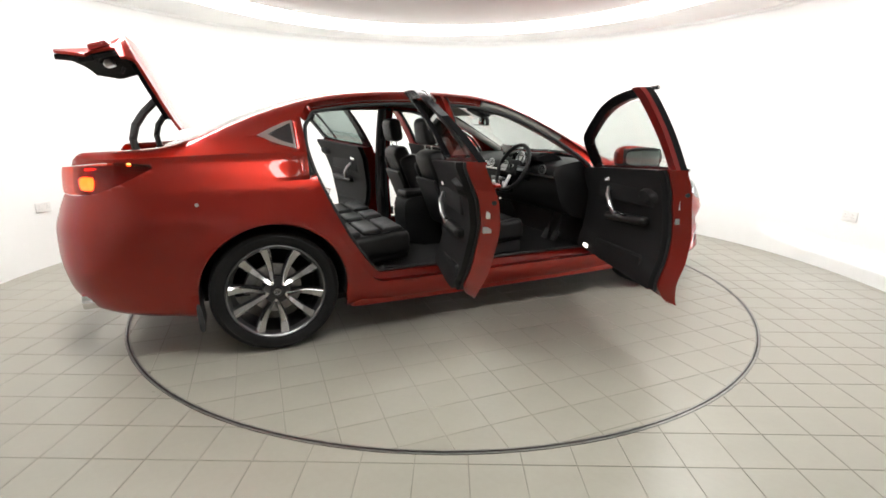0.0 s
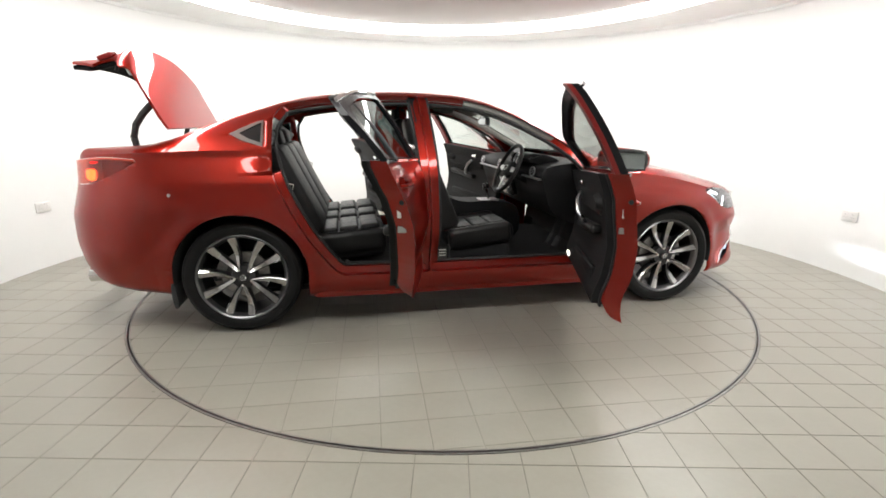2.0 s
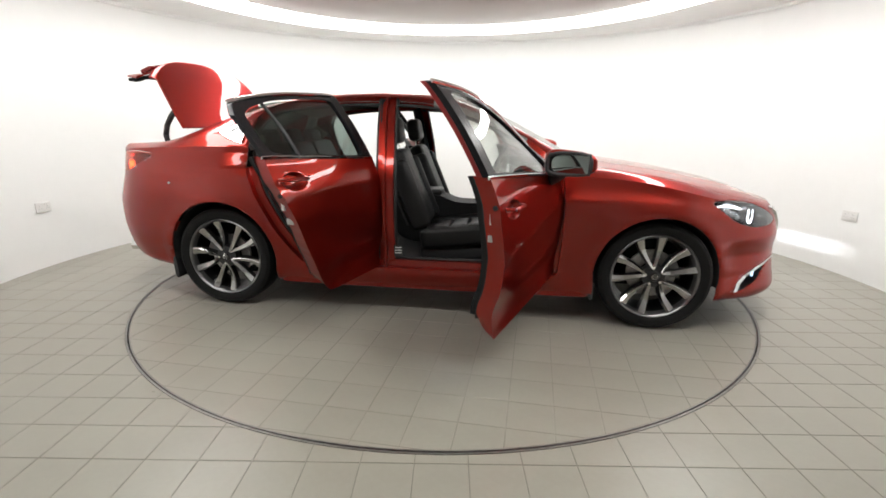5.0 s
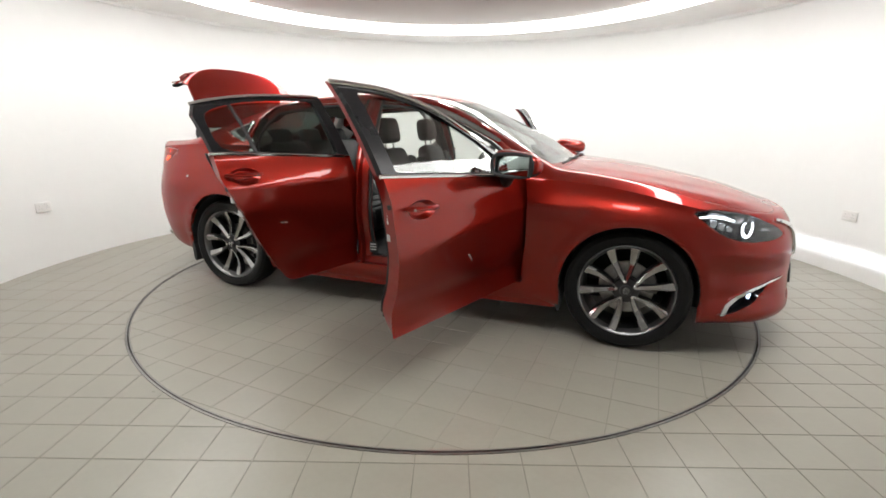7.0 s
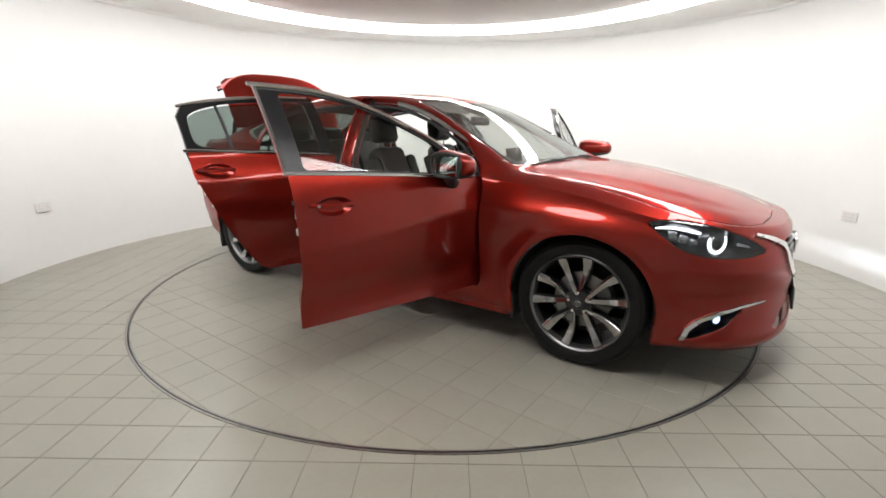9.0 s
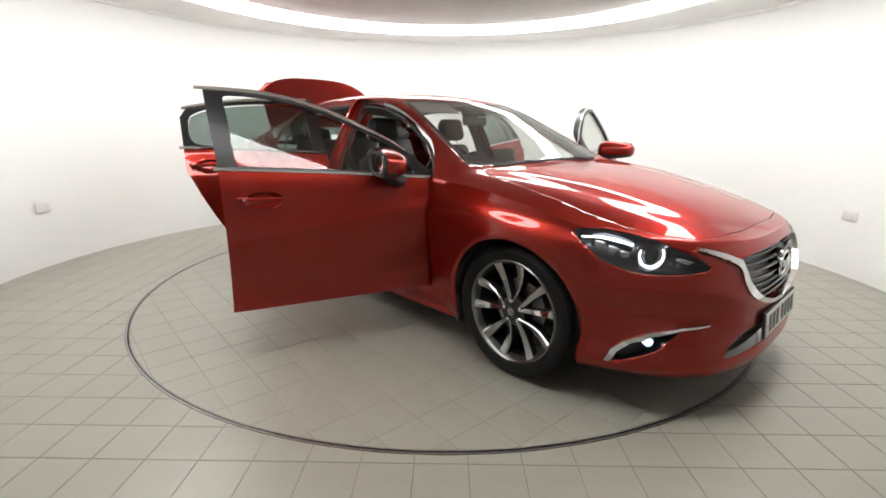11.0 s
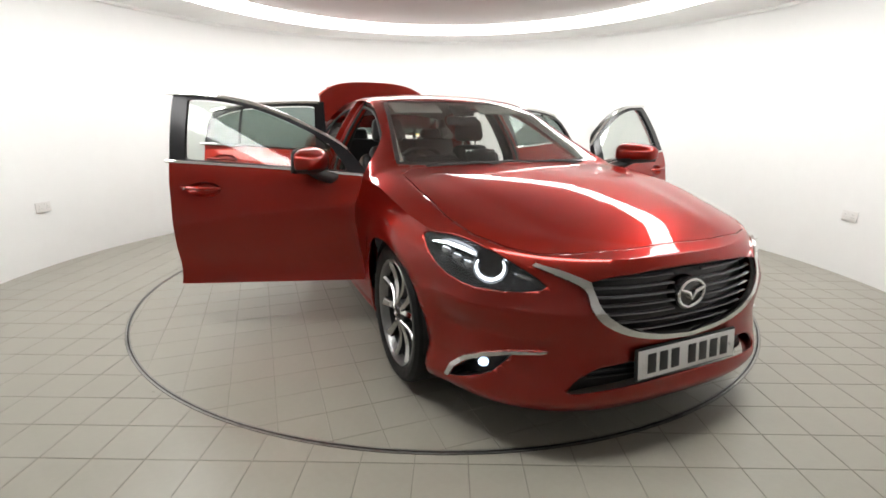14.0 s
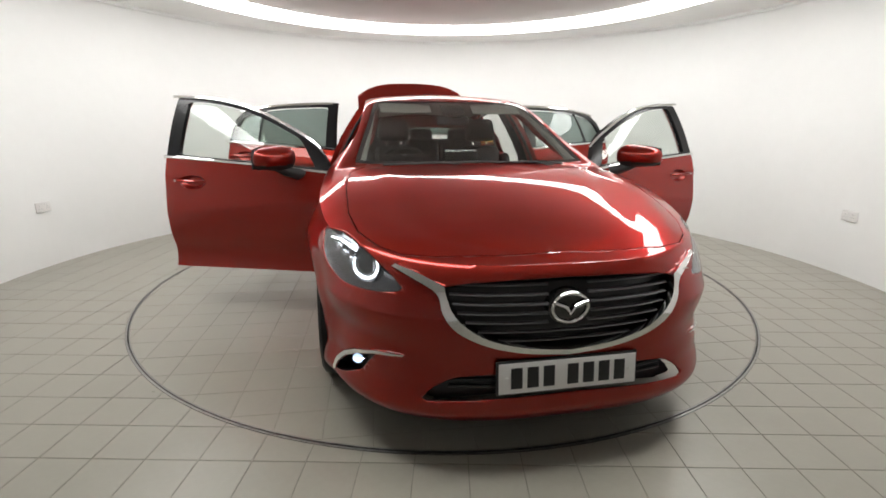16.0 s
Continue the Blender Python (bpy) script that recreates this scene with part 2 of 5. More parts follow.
def lay_tiles(parent, ang, ox, oy, keep, rim, outside, near, limit, span=32):
    """Lay tiles on a grid; the nearest ones are pieces of their own, the rest one joined mesh."""
    whole = tile_mesh([(x, y) for x, y in tile_square(0, 0, ang)])
    c, s = math.cos(ang), math.sin(ang)
    cells = []
    for i in range(-span, span):
        for j in range(-span, span):
            x, y = ox + T * (c * (i + 0.5) - s * (j + 0.5)), oy + T * (s * (i + 0.5) + c * (j + 0.5))
            if keep(x, y):
                cells.append((near(x, y), x, y))
    cells.sort()
    rest_v, rest_f, made = [], [], 0
    for k, x, y in cells:
        sq = tile_square(x, y, ang)
        d = [math.hypot(*p) for p in sq]
        full = (min(d) > rim) if outside else (max(d) < rim)
        if full and made < limit:
            ob = new("tile", whole)
            ob.location, ob.parent = (x, y, random.uniform(-0.0004, 0.0)), parent
            made += 1
            continue
        poly = sq if full else clip_circle(sq, rim, outside)
        if len(poly) < 3 or abs(sum(p[0] * q[1] - p[1] * q[0] for p, q in zip(poly, poly[1:] + poly[:1]))) < 6e-4:
            continue
        if made < limit:
            ob = new("tile", tile_mesh([(a - x, b - y) for a, b in poly]))
            ob.location, ob.parent = (x, y, 0), parent
            made += 1
        else:
            me = tile_mesh(poly)
            base = len(rest_v)
            rest_v += [tuple(v.co) for v in me.vertices]
            rest_f += [tuple(base + i for i in p.vertices) for p in me.polygons]
            bpy.data.meshes.remove(me)
    if rest_v:
        me = bpy.data.meshes.new("far_tiles")
        me.from_pydata(rest_v, [], rest_f)
        me.materials.append(TILE)
        ob = new("far_tiles", me)
        ob.parent = parent
        ob["kind"] = "stuff"


def build_floor():
    bm = bmesh.new()
    N = 128
    outer, inner = [], []
    for i in range(N):
        a = 2 * math.pi * i / N
        ca, sa = math.cos(a), math.sin(a)
        k = 1 / max(abs(ca), abs(sa))
        outer.append(bm.verts.new((3.9 * ca * k, 3.9 * sa * k - (2.6 if sa < -0.7 else 0), -0.0022)))
        inner.append(bm.verts.new(((TABLE_R + 0.014) * ca, (TABLE_R + 0.014) * sa, -0.0022)))
    for i in range(N):
        j = (i + 1) % N
        bm.faces.new((outer[i], outer[j], inner[j], inner[i]))
    r = bmesh.ops.extrude_face_region(bm, geom=bm.faces[:])
    bmesh.ops.translate(bm, verts=[v for v in r["geom"] if isinstance(v, bmesh.types.BMVert)], vec=(0, 0, -0.1))
    floor = tagged(finish(bm, "floor", GROUT), "floor of square beige ceramic tiles with thin grey joints", "floor", kind="structure")
    lay_tiles(floor, T_ANG, T_X, T_Y,
              lambda x, y: math.hypot(x, y) > TABLE_R - 0.14 and (math.hypot(x, y) < 3.60 or (y < -1.9 and abs(x) < 2.95 and y > -6.1)),
              TABLE_R + 0.016, True, lambda x, y: math.hypot(x, y + 3.83), 300)
    bm = bmesh.new()
    lathe(bm, [(TABLE_R + 0.004, -0.02), (TABLE_R + 0.013, -0.02), (TABLE_R + 0.013, 0.0012), (TABLE_R + 0.004, 0.0012)], 160)
    finish(bm, "edge_trim", STEEL, floor, "thin steel edge round the turntable pit", True)
    bm = bmesh.new()
    lathe(bm, [(0, -0.12), (TABLE_R + 0.02, -0.12), (TABLE_R + 0.02, -0.10), (0, -0.10)], 64, close=False)
    bmesh.ops.remove_doubles(bm, verts=bm.verts, dist=1e-5)
    tagged(finish(bm, "turntable_pit", GAP), "dark pit under the turntable", "pit", kind="structure")


def build_turntable():
    """The round floor plate that carries the car and turns with it."""
    root = new("turntable")
    bm = bmesh.new()
    lathe(bm, [(0, -0.0014), (TABLE_R - 0.006, -0.0014), (TABLE_R - 0.006, -0.09), (0, -0.09)], 160, close=False)
    bmesh.ops.remove_doubles(bm, verts=bm.verts, dist=1e-5)
    part("plate", bm, GROUT_PALE, root, smooth=True)
    bm = bmesh.new()
    lathe(bm, [(TABLE_R - 0.010, -0.02), (TABLE_R - 0.004, -0.02), (TABLE_R - 0.004, 0.0012), (TABLE_R - 0.010, 0.0012)], 160)
    part("rim", bm, STEEL, root, "thin steel rim of the turntable")
    lay_tiles(root, DISC_ANG, DISC_X, DISC_Y, lambda x, y: math.hypot(x, y) < TABLE_R + 0.14, TABLE_R - 0.012, False,
              lambda x, y: math.hypot(x - 0.3, y + 1.2), 300)
    return tagged(root, "round tiled turntable plate under the car, slowly turning", "turntable")


DISC_ANG, DISC_X, DISC_Y = radians(-3.0), 0.05, 0.03


# ---- the car: outer form ----
# car space: x forward, y to the car's left, z up; origin on the ground midway between the axles
def curve(table, x):
    """A smooth curve (monotone cubic) through (x, value) pairs."""
    xs, ys = zip(*table)
    if x <= xs[0]:
        return ys[0]
    if x >= xs[-1]:
        return ys[-1]
    n = len(xs)
    d = [(ys[i + 1] - ys[i]) / (xs[i + 1] - xs[i]) for i in range(n - 1)]
    m = [d[0]] + [0 if d[i - 1] * d[i] <= 0 else 2 * d[i - 1] * d[i] / (d[i - 1] + d[i]) for i in range(1, n - 1)] + [d[-1]]
    i = max(k for k in range(n - 1) if xs[k] <= x)
    h = xs[i + 1] - xs[i]
    t = (x - xs[i]) / h
    return ((1 + 2 * t) * (1 - t) ** 2 * ys[i] + t * (1 - t) ** 2 * h * m[i]
            + t * t * (3 - 2 * t) * ys[i + 1] + t * t * (t - 1) * h * m[i + 1])


NOSE = [(0.17, 2.25), (0.20, 2.32), (0.25, 2.345), (0.32, 2.34), (0.42, 2.325), (0.55, 2.33), (0.63, 2.325), (0.70, 2.305), (0.74, 2.285), (0.78, 2.25)]
TAIL = [(0.24, -2.30), (0.30, -2.42), (0.40, -2.47), (0.55, -2.49), (0.68, -2.485), (0.80, -2.455), (0.92, -2.43), (1.0, -2.43), (1.06, -2.44)]
WIDTH = [(0.17, 0.83), (0.22, 0.868), (0.28, 0.882), (0.33, 0.884), (0.42, 0.897), (0.55, 0.913), (0.68, 0.918), (0.76, 0.912), (0.84, 0.899), (0.90, 0.889), (0.96, 0.874), (1.06, 0.834)]
SHOULDER = [(-2.44, 1.05), (-2.2, 1.058), (-1.9, 1.072), (-1.5, 1.085), (-1.2, 1.083), (-1.0, 1.073), (-0.5, 1.042), (0.0, 1.012), (0.5, 0.978), (0.8, 0.952), (1.0, 0.94),
            (1.2, 0.925), (1.4, 0.895), (1.6, 0.85), (1.72, 0.822), (1.9, 0.795), (2.1, 0.778), (2.25, 0.765)]
BOTTOM = [(-2.5, 0.30), (-2.2, 0.27), (-1.8, 0.25), (-1.1, 0.20), (0.0, 0.185), (1.1, 0.19), (1.8, 0.20), (2.3, 0.185)]
TOP = [(-2.44, 1.075), (-2.3, 1.095), (-2.1, 1.105), (-1.95, 1.115), (-1.80, 1.150), (-1.6, 1.240), (-1.4, 1.322), (-1.2, 1.386), (-1.0, 1.428), (-0.75, 1.456),
       (-0.4, 1.468), (-0.1, 1.459), (0.1, 1.430), (0.3, 1.368), (0.5, 1.275), (0.7, 1.172), (0.9, 1.062), (0.98, 1.020), (1.05, 1.008), (1.2, 0.992), (1.5, 0.955), (1.8, 0.90), (2.0, 0.852), (2.12, 0.815), (2.2, 0.785), (2.25, 0.765)]
RAIL_Y = [(-2.44, 0.60), (-2.0, 0.63), (-1.8, 0.63), (-1.5, 0.60), (-1.2, 0.580), (-0.8, 0.590), (-0.3, 0.595), (0.1, 0.61), (0.5, 0.655), (0.8, 0.705), (1.0, 0.73), (1.3, 0.68), (1.7, 0.58), (2.0, 0.45), (2.25, 0.0)]
RAIL_UP = [(-2.44, 0.8), (-2.0, 0.85), (-1.8, 0.86), (-1.5, 0.88), (-1.2, 0.90), (-0.8, 0.915), (-0.3, 0.92), (0.1, 0.91), (0.5, 0.87), (0.8, 0.80), (1.0, 0.70), (1.3, 0.74), (1.7, 0.72), (2.0, 0.7), (2.25, 0.7)]
X_FRONT, X_REAR, N_REAR = 1.2, -1.2, 3.4


def plan(u, z):
    """The outline of the lower body at height z; u runs from the nose (0) round the side to the tail (3)."""
    w = curve(WIDTH, z)
    nf = 3.0 - 0.5 * min(1, max(0, (z - 0.45) / 0.35))
    if u < 1:
        a = math.pi / 2 * (1 - u)
        return X_FRONT + (curve(NOSE, z) - X_FRONT) * math.sin(a) ** (2 / nf), w * math.cos(a) ** (2 / nf)
    if u <= 2:
        x = X_FRONT + (X_REAR - X_FRONT) * (u - 1)
        return x, w + 0.006 * (1 - (x / 1.2) ** 2)
    a = math.pi / 2 * (u - 2)
    return X_REAR + (curve(TAIL, z) - X_REAR) * math.sin(a) ** (2 / N_REAR), w * math.cos(a) ** (2 / N_REAR)


def ease(t):
    t = min(1.0, max(0.0, t))
    return t * t * (3 - 2 * t)


def crease(x, z):
    """The fender's and the rear haunch's character lines: small swellings of the side."""
    d = 0.0
    below = ease((curve(SHOULDER, x) - z) / 0.10)
    zf = 0.80 - 0.10 * max(0.0, (0.9 - x)) ** 1.3 if x > -0.6 else 9
    if x > -0.6:
        d += 0.012 * math.exp(-abs(z - zf) / 0.055) * ease((x + 0.6) / 0.8) * ease((2.1 - x) / 0.3) * below
    if x < 0.2:
        d += 0.010 * math.exp(-abs(z - 0.905) / 0.06) * ease((0.2 - x) / 0.8) * ease((x + 2.35) / 0.3)
    d += 0.024 * math.exp(-((z - 0.79) / 0.11) ** 2) * ease((-0.6 - x) / 0.8) * ease((x + 2.4) / 0.5)      # rear haunch
    d += 0.018 * math.exp(-((z - 0.74) / 0.10) ** 2) * ease((x - 0.4) / 0.6) * ease((2.1 - x) / 0.4) * below   # front wing
    for xa in (1.415, -1.415):      # flared arch lips
        r = math.hypot(x - xa, z - 0.342)
        d += 0.022 * math.exp(-((r - 0.39) / 0.055) ** 2) * (below if x > 0 else 1)
    corner = ease((x - 1.72) / 0.22) * ease((2.32 - x) / 0.12)      # the bumper's fold and scoop at its corner
    d += 0.016 * math.exp(-abs(z - 0.585) / 0.045) * corner
    d -= 0.026 * math.exp(-((z - 0.47) / 0.06) ** 2) * corner
    if x > 1.7 and z < 0.34:        # flared bumper lip
        d += 0.03 * min(1, (x - 1.7) / 0.1) * min(1, (0.34 - z) / 0.10)
    mid = ease((0.98 - abs(x)) / 0.3)
    d -= 0.024 * math.exp(-((z - 0.44) / 0.085) ** 2) * mid
    d += 0.008 * ease((0.37 - z) / 0.06) * mid       # the doors' foot turns out again
    return d


NU, NV, NS = (44, 96, 34), 42, 34


def form_grid():
    """Rows of points, one a station, from the lower edge up to the shoulder and on to the car's middle line (left side)."""
    us = [i / NU[0] for i in range(NU[0])] + [1 + i / NU[1] for i in range(NU[1])] + [2 + i / NU[2] for i in range(NU[2] + 1)]
    rows = []
    for u in us:
        zs = 0.9
        for _ in range(6):
            zs = curve(SHOULDER, plan(u, zs)[0])
        xs, ys = plan(u, zs)
        zb = curve(BOTTOM, xs)
        row = []
        for k in range(NV + 1):
            z = zb + (zs - zb) * k / NV
            x, y = plan(u, z)
            row.append((x, y + crease(x, z) * min(1, y / 0.5), z))
        # from the shoulder to the middle
        zt = curve(TOP, xs)
        yr = min(curve(RAIL_Y, xs), ys * 0.93)
        zr = zs + (zt - zs) * curve(RAIL_UP, xs)
        green = min(1, max(0, (zt - zs - 0.10) / 0.15))
        pts = []
        n1 = 16
        for k in range(1, n1 + 1):
            t = k / n1
            bow = 0.018 * math.sin(math.pi * t) * green
            pts.append([ys + (yr - ys) * t + bow, zs + (zr - zs) * t + (1 - green) * 0.25 * (zr - zs) * math.sin(math.pi * t)])
        n2 = NS - n1
        for k in range(1, n2 + 1):
            t = k / n2
            pts.append([yr * (1 - t), zr + (zt - zr) * (1 - (1 - t) ** 2)])
        sec = [[ys, zs]] + pts
        for _ in range(5):
            sec = [sec[0]] + [[(sec[i - 1][j] + 2 * sec[i][j] + sec[i + 1][j]) / 4 for j in (0, 1)] for i in range(1, len(sec) - 1)] + [sec[-1]]
        fold = min(1, max(0, (xs - 1.0) / 0.15)) * min(1, max(0, (2.15 - xs) / 0.2))
        yc = 0.60 - 0.20 * (xs - 1.05)          # the bonnet's raised middle
        row += [(xs, p[0], p[1] + 0.005 * fold * ease((yc + 0.05 - p[0]) / 0.10)) for p in sec[1:]]
        rows.append(row)
    return rows


# ---- the car: materials ----
def paint_mat(name, deep, flake):
    """Metallic paint under a clear coat, faintly uneven in depth."""
    m = mat(name, deep, 0.31, 0.82, coat=0.82, spec=0.1)
    nt = m.node_tree
    b = nt.nodes["Principled BSDF"]
    tc = nt.nodes.new("ShaderNodeTexCoord")
    n = nt.nodes.new("ShaderNodeTexNoise")
    n.inputs["Scale"].default_value = 2.5
    nt.links.new(tc.outputs["Object"], n.inputs["Vector"])
    mx = nt.nodes.new("ShaderNodeMix")
    mx.data_type = "RGBA"
    mx.inputs["A"].default_value, mx.inputs["B"].default_value = (*deep, 1), (*flake, 1)
    nt.links.new(n.outputs["Fac"], mx.inputs["Factor"])
    nt.links.new(mx.outputs["Result"], b.inputs["Base Color"])
    b.inputs["Coat Roughness"].default_value = 0.0
    b.inputs["Coat IOR"].default_value = 1.5
    b.inputs["Specular Tint"].default_value = (0.80, 0.25, 0.19, 1)
    return m


RED = paint_mat("deep_red_metallic_paint", (0.235, 0.0140, 0.0085), (0.268, 0.0165, 0.0098))
RED_JAMB = mat("red_jamb_paint", (0.19, 0.0045, 0.003), 0.35, 0.2, coat=0.6, var=0.08, scale=12)
BLACK_GLOSS = mat("gloss_black_trim", (0.012, 0.012, 0.013), 0.12, coat=0.6)
BLACK_SATIN = mat("satin_black_window_trim", (0.010, 0.010, 0.011), 0.26, spec=0.2, var=0.1, scale=40)
BLACK_TRIM = mat("black_plastic_trim", (0.018, 0.018, 0.019), 0.55, var=0.15, scale=60, bump=0.15, bump_scale=700)
SEAL = mat("black_rubber_seal", (0.010, 0.010, 0.010), 0.65, var=0.2, scale=40)
CHROME = mat("bright_chrome", (0.78, 0.78, 0.77), 0.06, 1.0, var=0.04, scale=30)
SATIN = mat("satin_silver_trim", (0.55, 0.55, 0.55), 0.28, 1.0, var=0.05, scale=40)
LEATHER = mat("black_leather", (0.010, 0.0098, 0.0098), 0.42, spec=0.28, var=0.2, scale=25, bump=0.35, bump_scale=260, rvar=0.08)
DASH = mat("dark_soft_dashboard", (0.009, 0.009, 0.0094), 0.62, spec=0.22, var=0.15, scale=30, bump=0.25, bump_scale=500)
CARPET = mat("black_carpet", (0.008, 0.008, 0.008), 0.95, spec=0.1, var=0.3, scale=120, bump=0.5, bump_scale=900)
HEADLINER = mat("grey_headliner_cloth", (0.30, 0.29, 0.27), 0.9, var=0.05, scale=200)
RUBBER = mat("tyre_rubber", (0.009, 0.009, 0.009), 0.50, spec=0.18, var=0.25, scale=30, bump=0.2, bump_scale=150, rvar=0.1)
ALLOY = mat("machined_alloy", (0.46, 0.455, 0.45), 0.16, 1.0, var=0.06, scale=60)
ALLOY_DARK = mat("gunmetal_alloy", (0.055, 0.055, 0.058), 0.30, 0.9, var=0.1, scale=40)
IRON = mat("brake_iron", (0.32, 0.31, 0.30), 0.42, 1.0, var=0.25, scale=50)
CAST = mat("cast_caliper", (0.16, 0.16, 0.16), 0.55, 0.6, var=0.2, scale=60)
GLASS_CLEAR = glass_mat("clear_glass", (0.86, 0.89, 0.87))
GLASS_TINT = glass_mat("tinted_glass", (0.50, 0.56, 0.54))
LENS = glass_mat("lamp_lens", (0.93, 0.94, 0.95))
LENS_RED = glass_mat("red_lamp_lens", (0.82, 0.26, 0.18))
MIRROR = mat("mirror_glass", (0.42, 0.47, 0.46), 0.02, 1.0)
BOWL = mat("dark_lamp_bowl", (0.13, 0.13, 0.138), 0.18, 0.95)
BOWL_BRIGHT = mat("bright_lamp_reflector", (0.55, 0.56, 0.58), 0.16, 1.0)
DRL = mat("white_lamp_glow", (0.9, 0.9, 0.9), 0.3, emit=(0.92, 0.97, 1.0), power=5.0)
FOG_GLOW = mat("fog_lamp_glow", (0.9, 0.9, 0.9), 0.3, emit=(0.45, 0.66, 1.0), power=1.9)
TAIL_GLOW = mat("tail_lamp_glow", (0.8, 0.1, 0.05), 0.3, emit=(1.0, 0.05, 0.02), power=3.0)
TAIL_AMBER = mat("amber_bulb_glow", (0.8, 0.3, 0.05), 0.3, emit=(1.0, 0.72, 0.16), power=9.0)
TAIL_RED = mat("red_lamp_body", (0.16, 0.006, 0.006), 0.15, coat=1.0)
PLATE_WHITE = mat("white_number_plate", (0.72, 0.72, 0.70), 0.3, var=0.02, scale=50)
BAR_BLACK = mat("black_plate_marking", (0.012, 0.012, 0.012), 0.4)
SCREEN = mat("dark_screen_glass", (0.008, 0.009, 0.010), 0.06, coat=0.5)
LABEL_WHITE = mat("white_sticker", (0.75, 0.74, 0.70), 0.5)
GRILLE_BLACK = mat("grille_black", (0.010, 0.010, 0.011), 0.30, var=0.1, scale=60)
UNDER = mat("underbody_black", (0.012, 0.012, 0.012), 0.85, var=0.3, scale=20)


# ---- the car: cutting the form into panels ----
X3, Y3, Z3 = Vector((1, 0, 0)), Vector((0, 1, 0)), Vector((0, 0, 1))
SIDE, FROM_TOP, FROM_FRONT = (X3, Z3), (X3, Y3), (Y3, Z3)
_a = radians(45)
FRONT_QUARTER = (Vector((-math.sin(_a), math.cos(_a), 0)), Z3)     # seen from ahead and outside
REAR_QUARTER = (Vector((math.sin(_a), math.cos(_a), 0)), Z3)       # seen from behind and outside


def round_poly(poly, times=2):
    """Cut the corners of a closed outline."""
    for _ in range(times):
        out = []
        for i, p in enumerate(poly):
            q = poly[(i + 1) % len(poly)]
            out += [(0.8 * p[0] + 0.2 * q[0], 0.8 * p[1] + 0.2 * q[1]), (0.2 * p[0] + 0.8 * q[0], 0.2 * p[1] + 0.8 * q[1])]
        poly = out
    return poly


def dense(poly, d=0.03):
    """The same outline with short steps."""
    out = []
    for p, q in zip(poly, poly[1:] + poly[:1]):
        n = max(1, int(math.dist(p, q) / d))
        out += [(p[0] + (q[0] - p[0]) * k / n, p[1] + (q[1] - p[1]) * k / n) for k in range(n)]
    return out


def area(poly):
    return sum(p[0] * q[1] - q[0] * p[1] for p, q in zip(poly, poly[1:] + poly[:1])) / 2


def poly_normals(poly):
    """Inward normals at the corners."""
    s = 1 if area(poly) > 0 else -1
    res = []
    for i in range(len(poly)):
        a, b = poly[i - 1], poly[(i + 1) % len(poly)]
        dx, dy = b[0] - a[0], b[1] - a[1]
        k = max(math.hypot(dx, dy), 1e-9)
        res.append((-dy / k * s, dx / k * s))
    return res


def rim_field(poly):
    """An outline's places and inward normals as arrays."""
    p = dense(poly, 0.015)
    n = poly_normals(p)
    for _ in range(3):
        n = [((n[i - 1][0] + n[i][0] + n[(i + 1) % len(n)][0]) / 3, (n[i - 1][1] + n[i][1] + n[(i + 1) % len(n)][1]) / 3) for i in range(len(n))]
    return [np.array([q[0] for q in p]), np.array([q[1] for q in p]), np.array([q[0] for q in n]), np.array([q[1] for q in n])]


def inset(poly, d):
    return [(p[0] + n[0] * d, p[1] + n[1] * d) for p, n in zip(poly, poly_normals(poly))]


def inside(poly, x, y):
    hit = False
    for (x0, y0), (x1, y1) in zip(poly, poly[1:] + poly[:1]):
        if (y0 > y) != (y1 > y) and x < (x1 - x0) * (y - y0) / (y1 - y0) + x0:
            hit = not hit
    return hit


def cut(bm, poly, view, test):
    """Cut a sheet along an outline seen in a view; returns the faces inside."""
    e1, e2 = view
    lo = (min(p[0] for p in poly) - 0.03, min(p[1] for p in poly) - 0.03)
    hi = (max(p[0] for p in poly) + 0.03, max(p[1] for p in poly) + 0.03)

    def near(f):
        c = f.calc_center_median()
        return lo[0] < c.dot(e1) < hi[0] and lo[1] < c.dot(e2) < hi[1] and test(c)
    cand = {f for f in bm.faces if near(f)}
    for (ax, ay), (bx, by) in zip(poly, poly[1:] + poly[:1]):
        if math.hypot(bx - ax, by - ay) < 1e-7:
            continue
        x0, x1, y0, y1 = min(ax, bx), max(ax, bx), min(ay, by), max(ay, by)
        sel = []
        for f in cand:
            us = [v.co.dot(e1) for v in f.verts]
            ws = [v.co.dot(e2) for v in f.verts]
            if max(us) >= x0 and min(us) <= x1 and max(ws) >= y0 and min(ws) <= y1:
                sel.append(f)
        if not sel:
            continue
        geom = list({g for f in sel for g in (*f.verts, *f.edges)}) + sel
        r = bmesh.ops.bisect_plane(bm, geom=geom, dist=1e-6, plane_co=e1 * ax + e2 * ay, plane_no=e1 * (by - ay) - e2 * (bx - ax))
        cand = {f for f in cand if f.is_valid} | {g for g in r["geom"] if isinstance(g, bmesh.types.BMFace)}
    cand = {f for f in cand if f.is_valid}
    res = []
    for f in cand:
        c = f.calc_center_median()
        if inside(poly, c.dot(e1), c.dot(e2)) and test(c):
            res.append(f)
    return res


def take(bm, faces):
    """A new sheet from some faces."""
    out, m = bmesh.new(), {}
    for f in faces:
        for v in f.verts:
            if v not in m:
                m[v] = out.verts.new(v.co)
        out.faces.new([m[v] for v in f.verts])
    out.normal_update()
    return out


def drop(bm, faces):
    bmesh.ops.delete(bm, geom=faces, context="FACES")


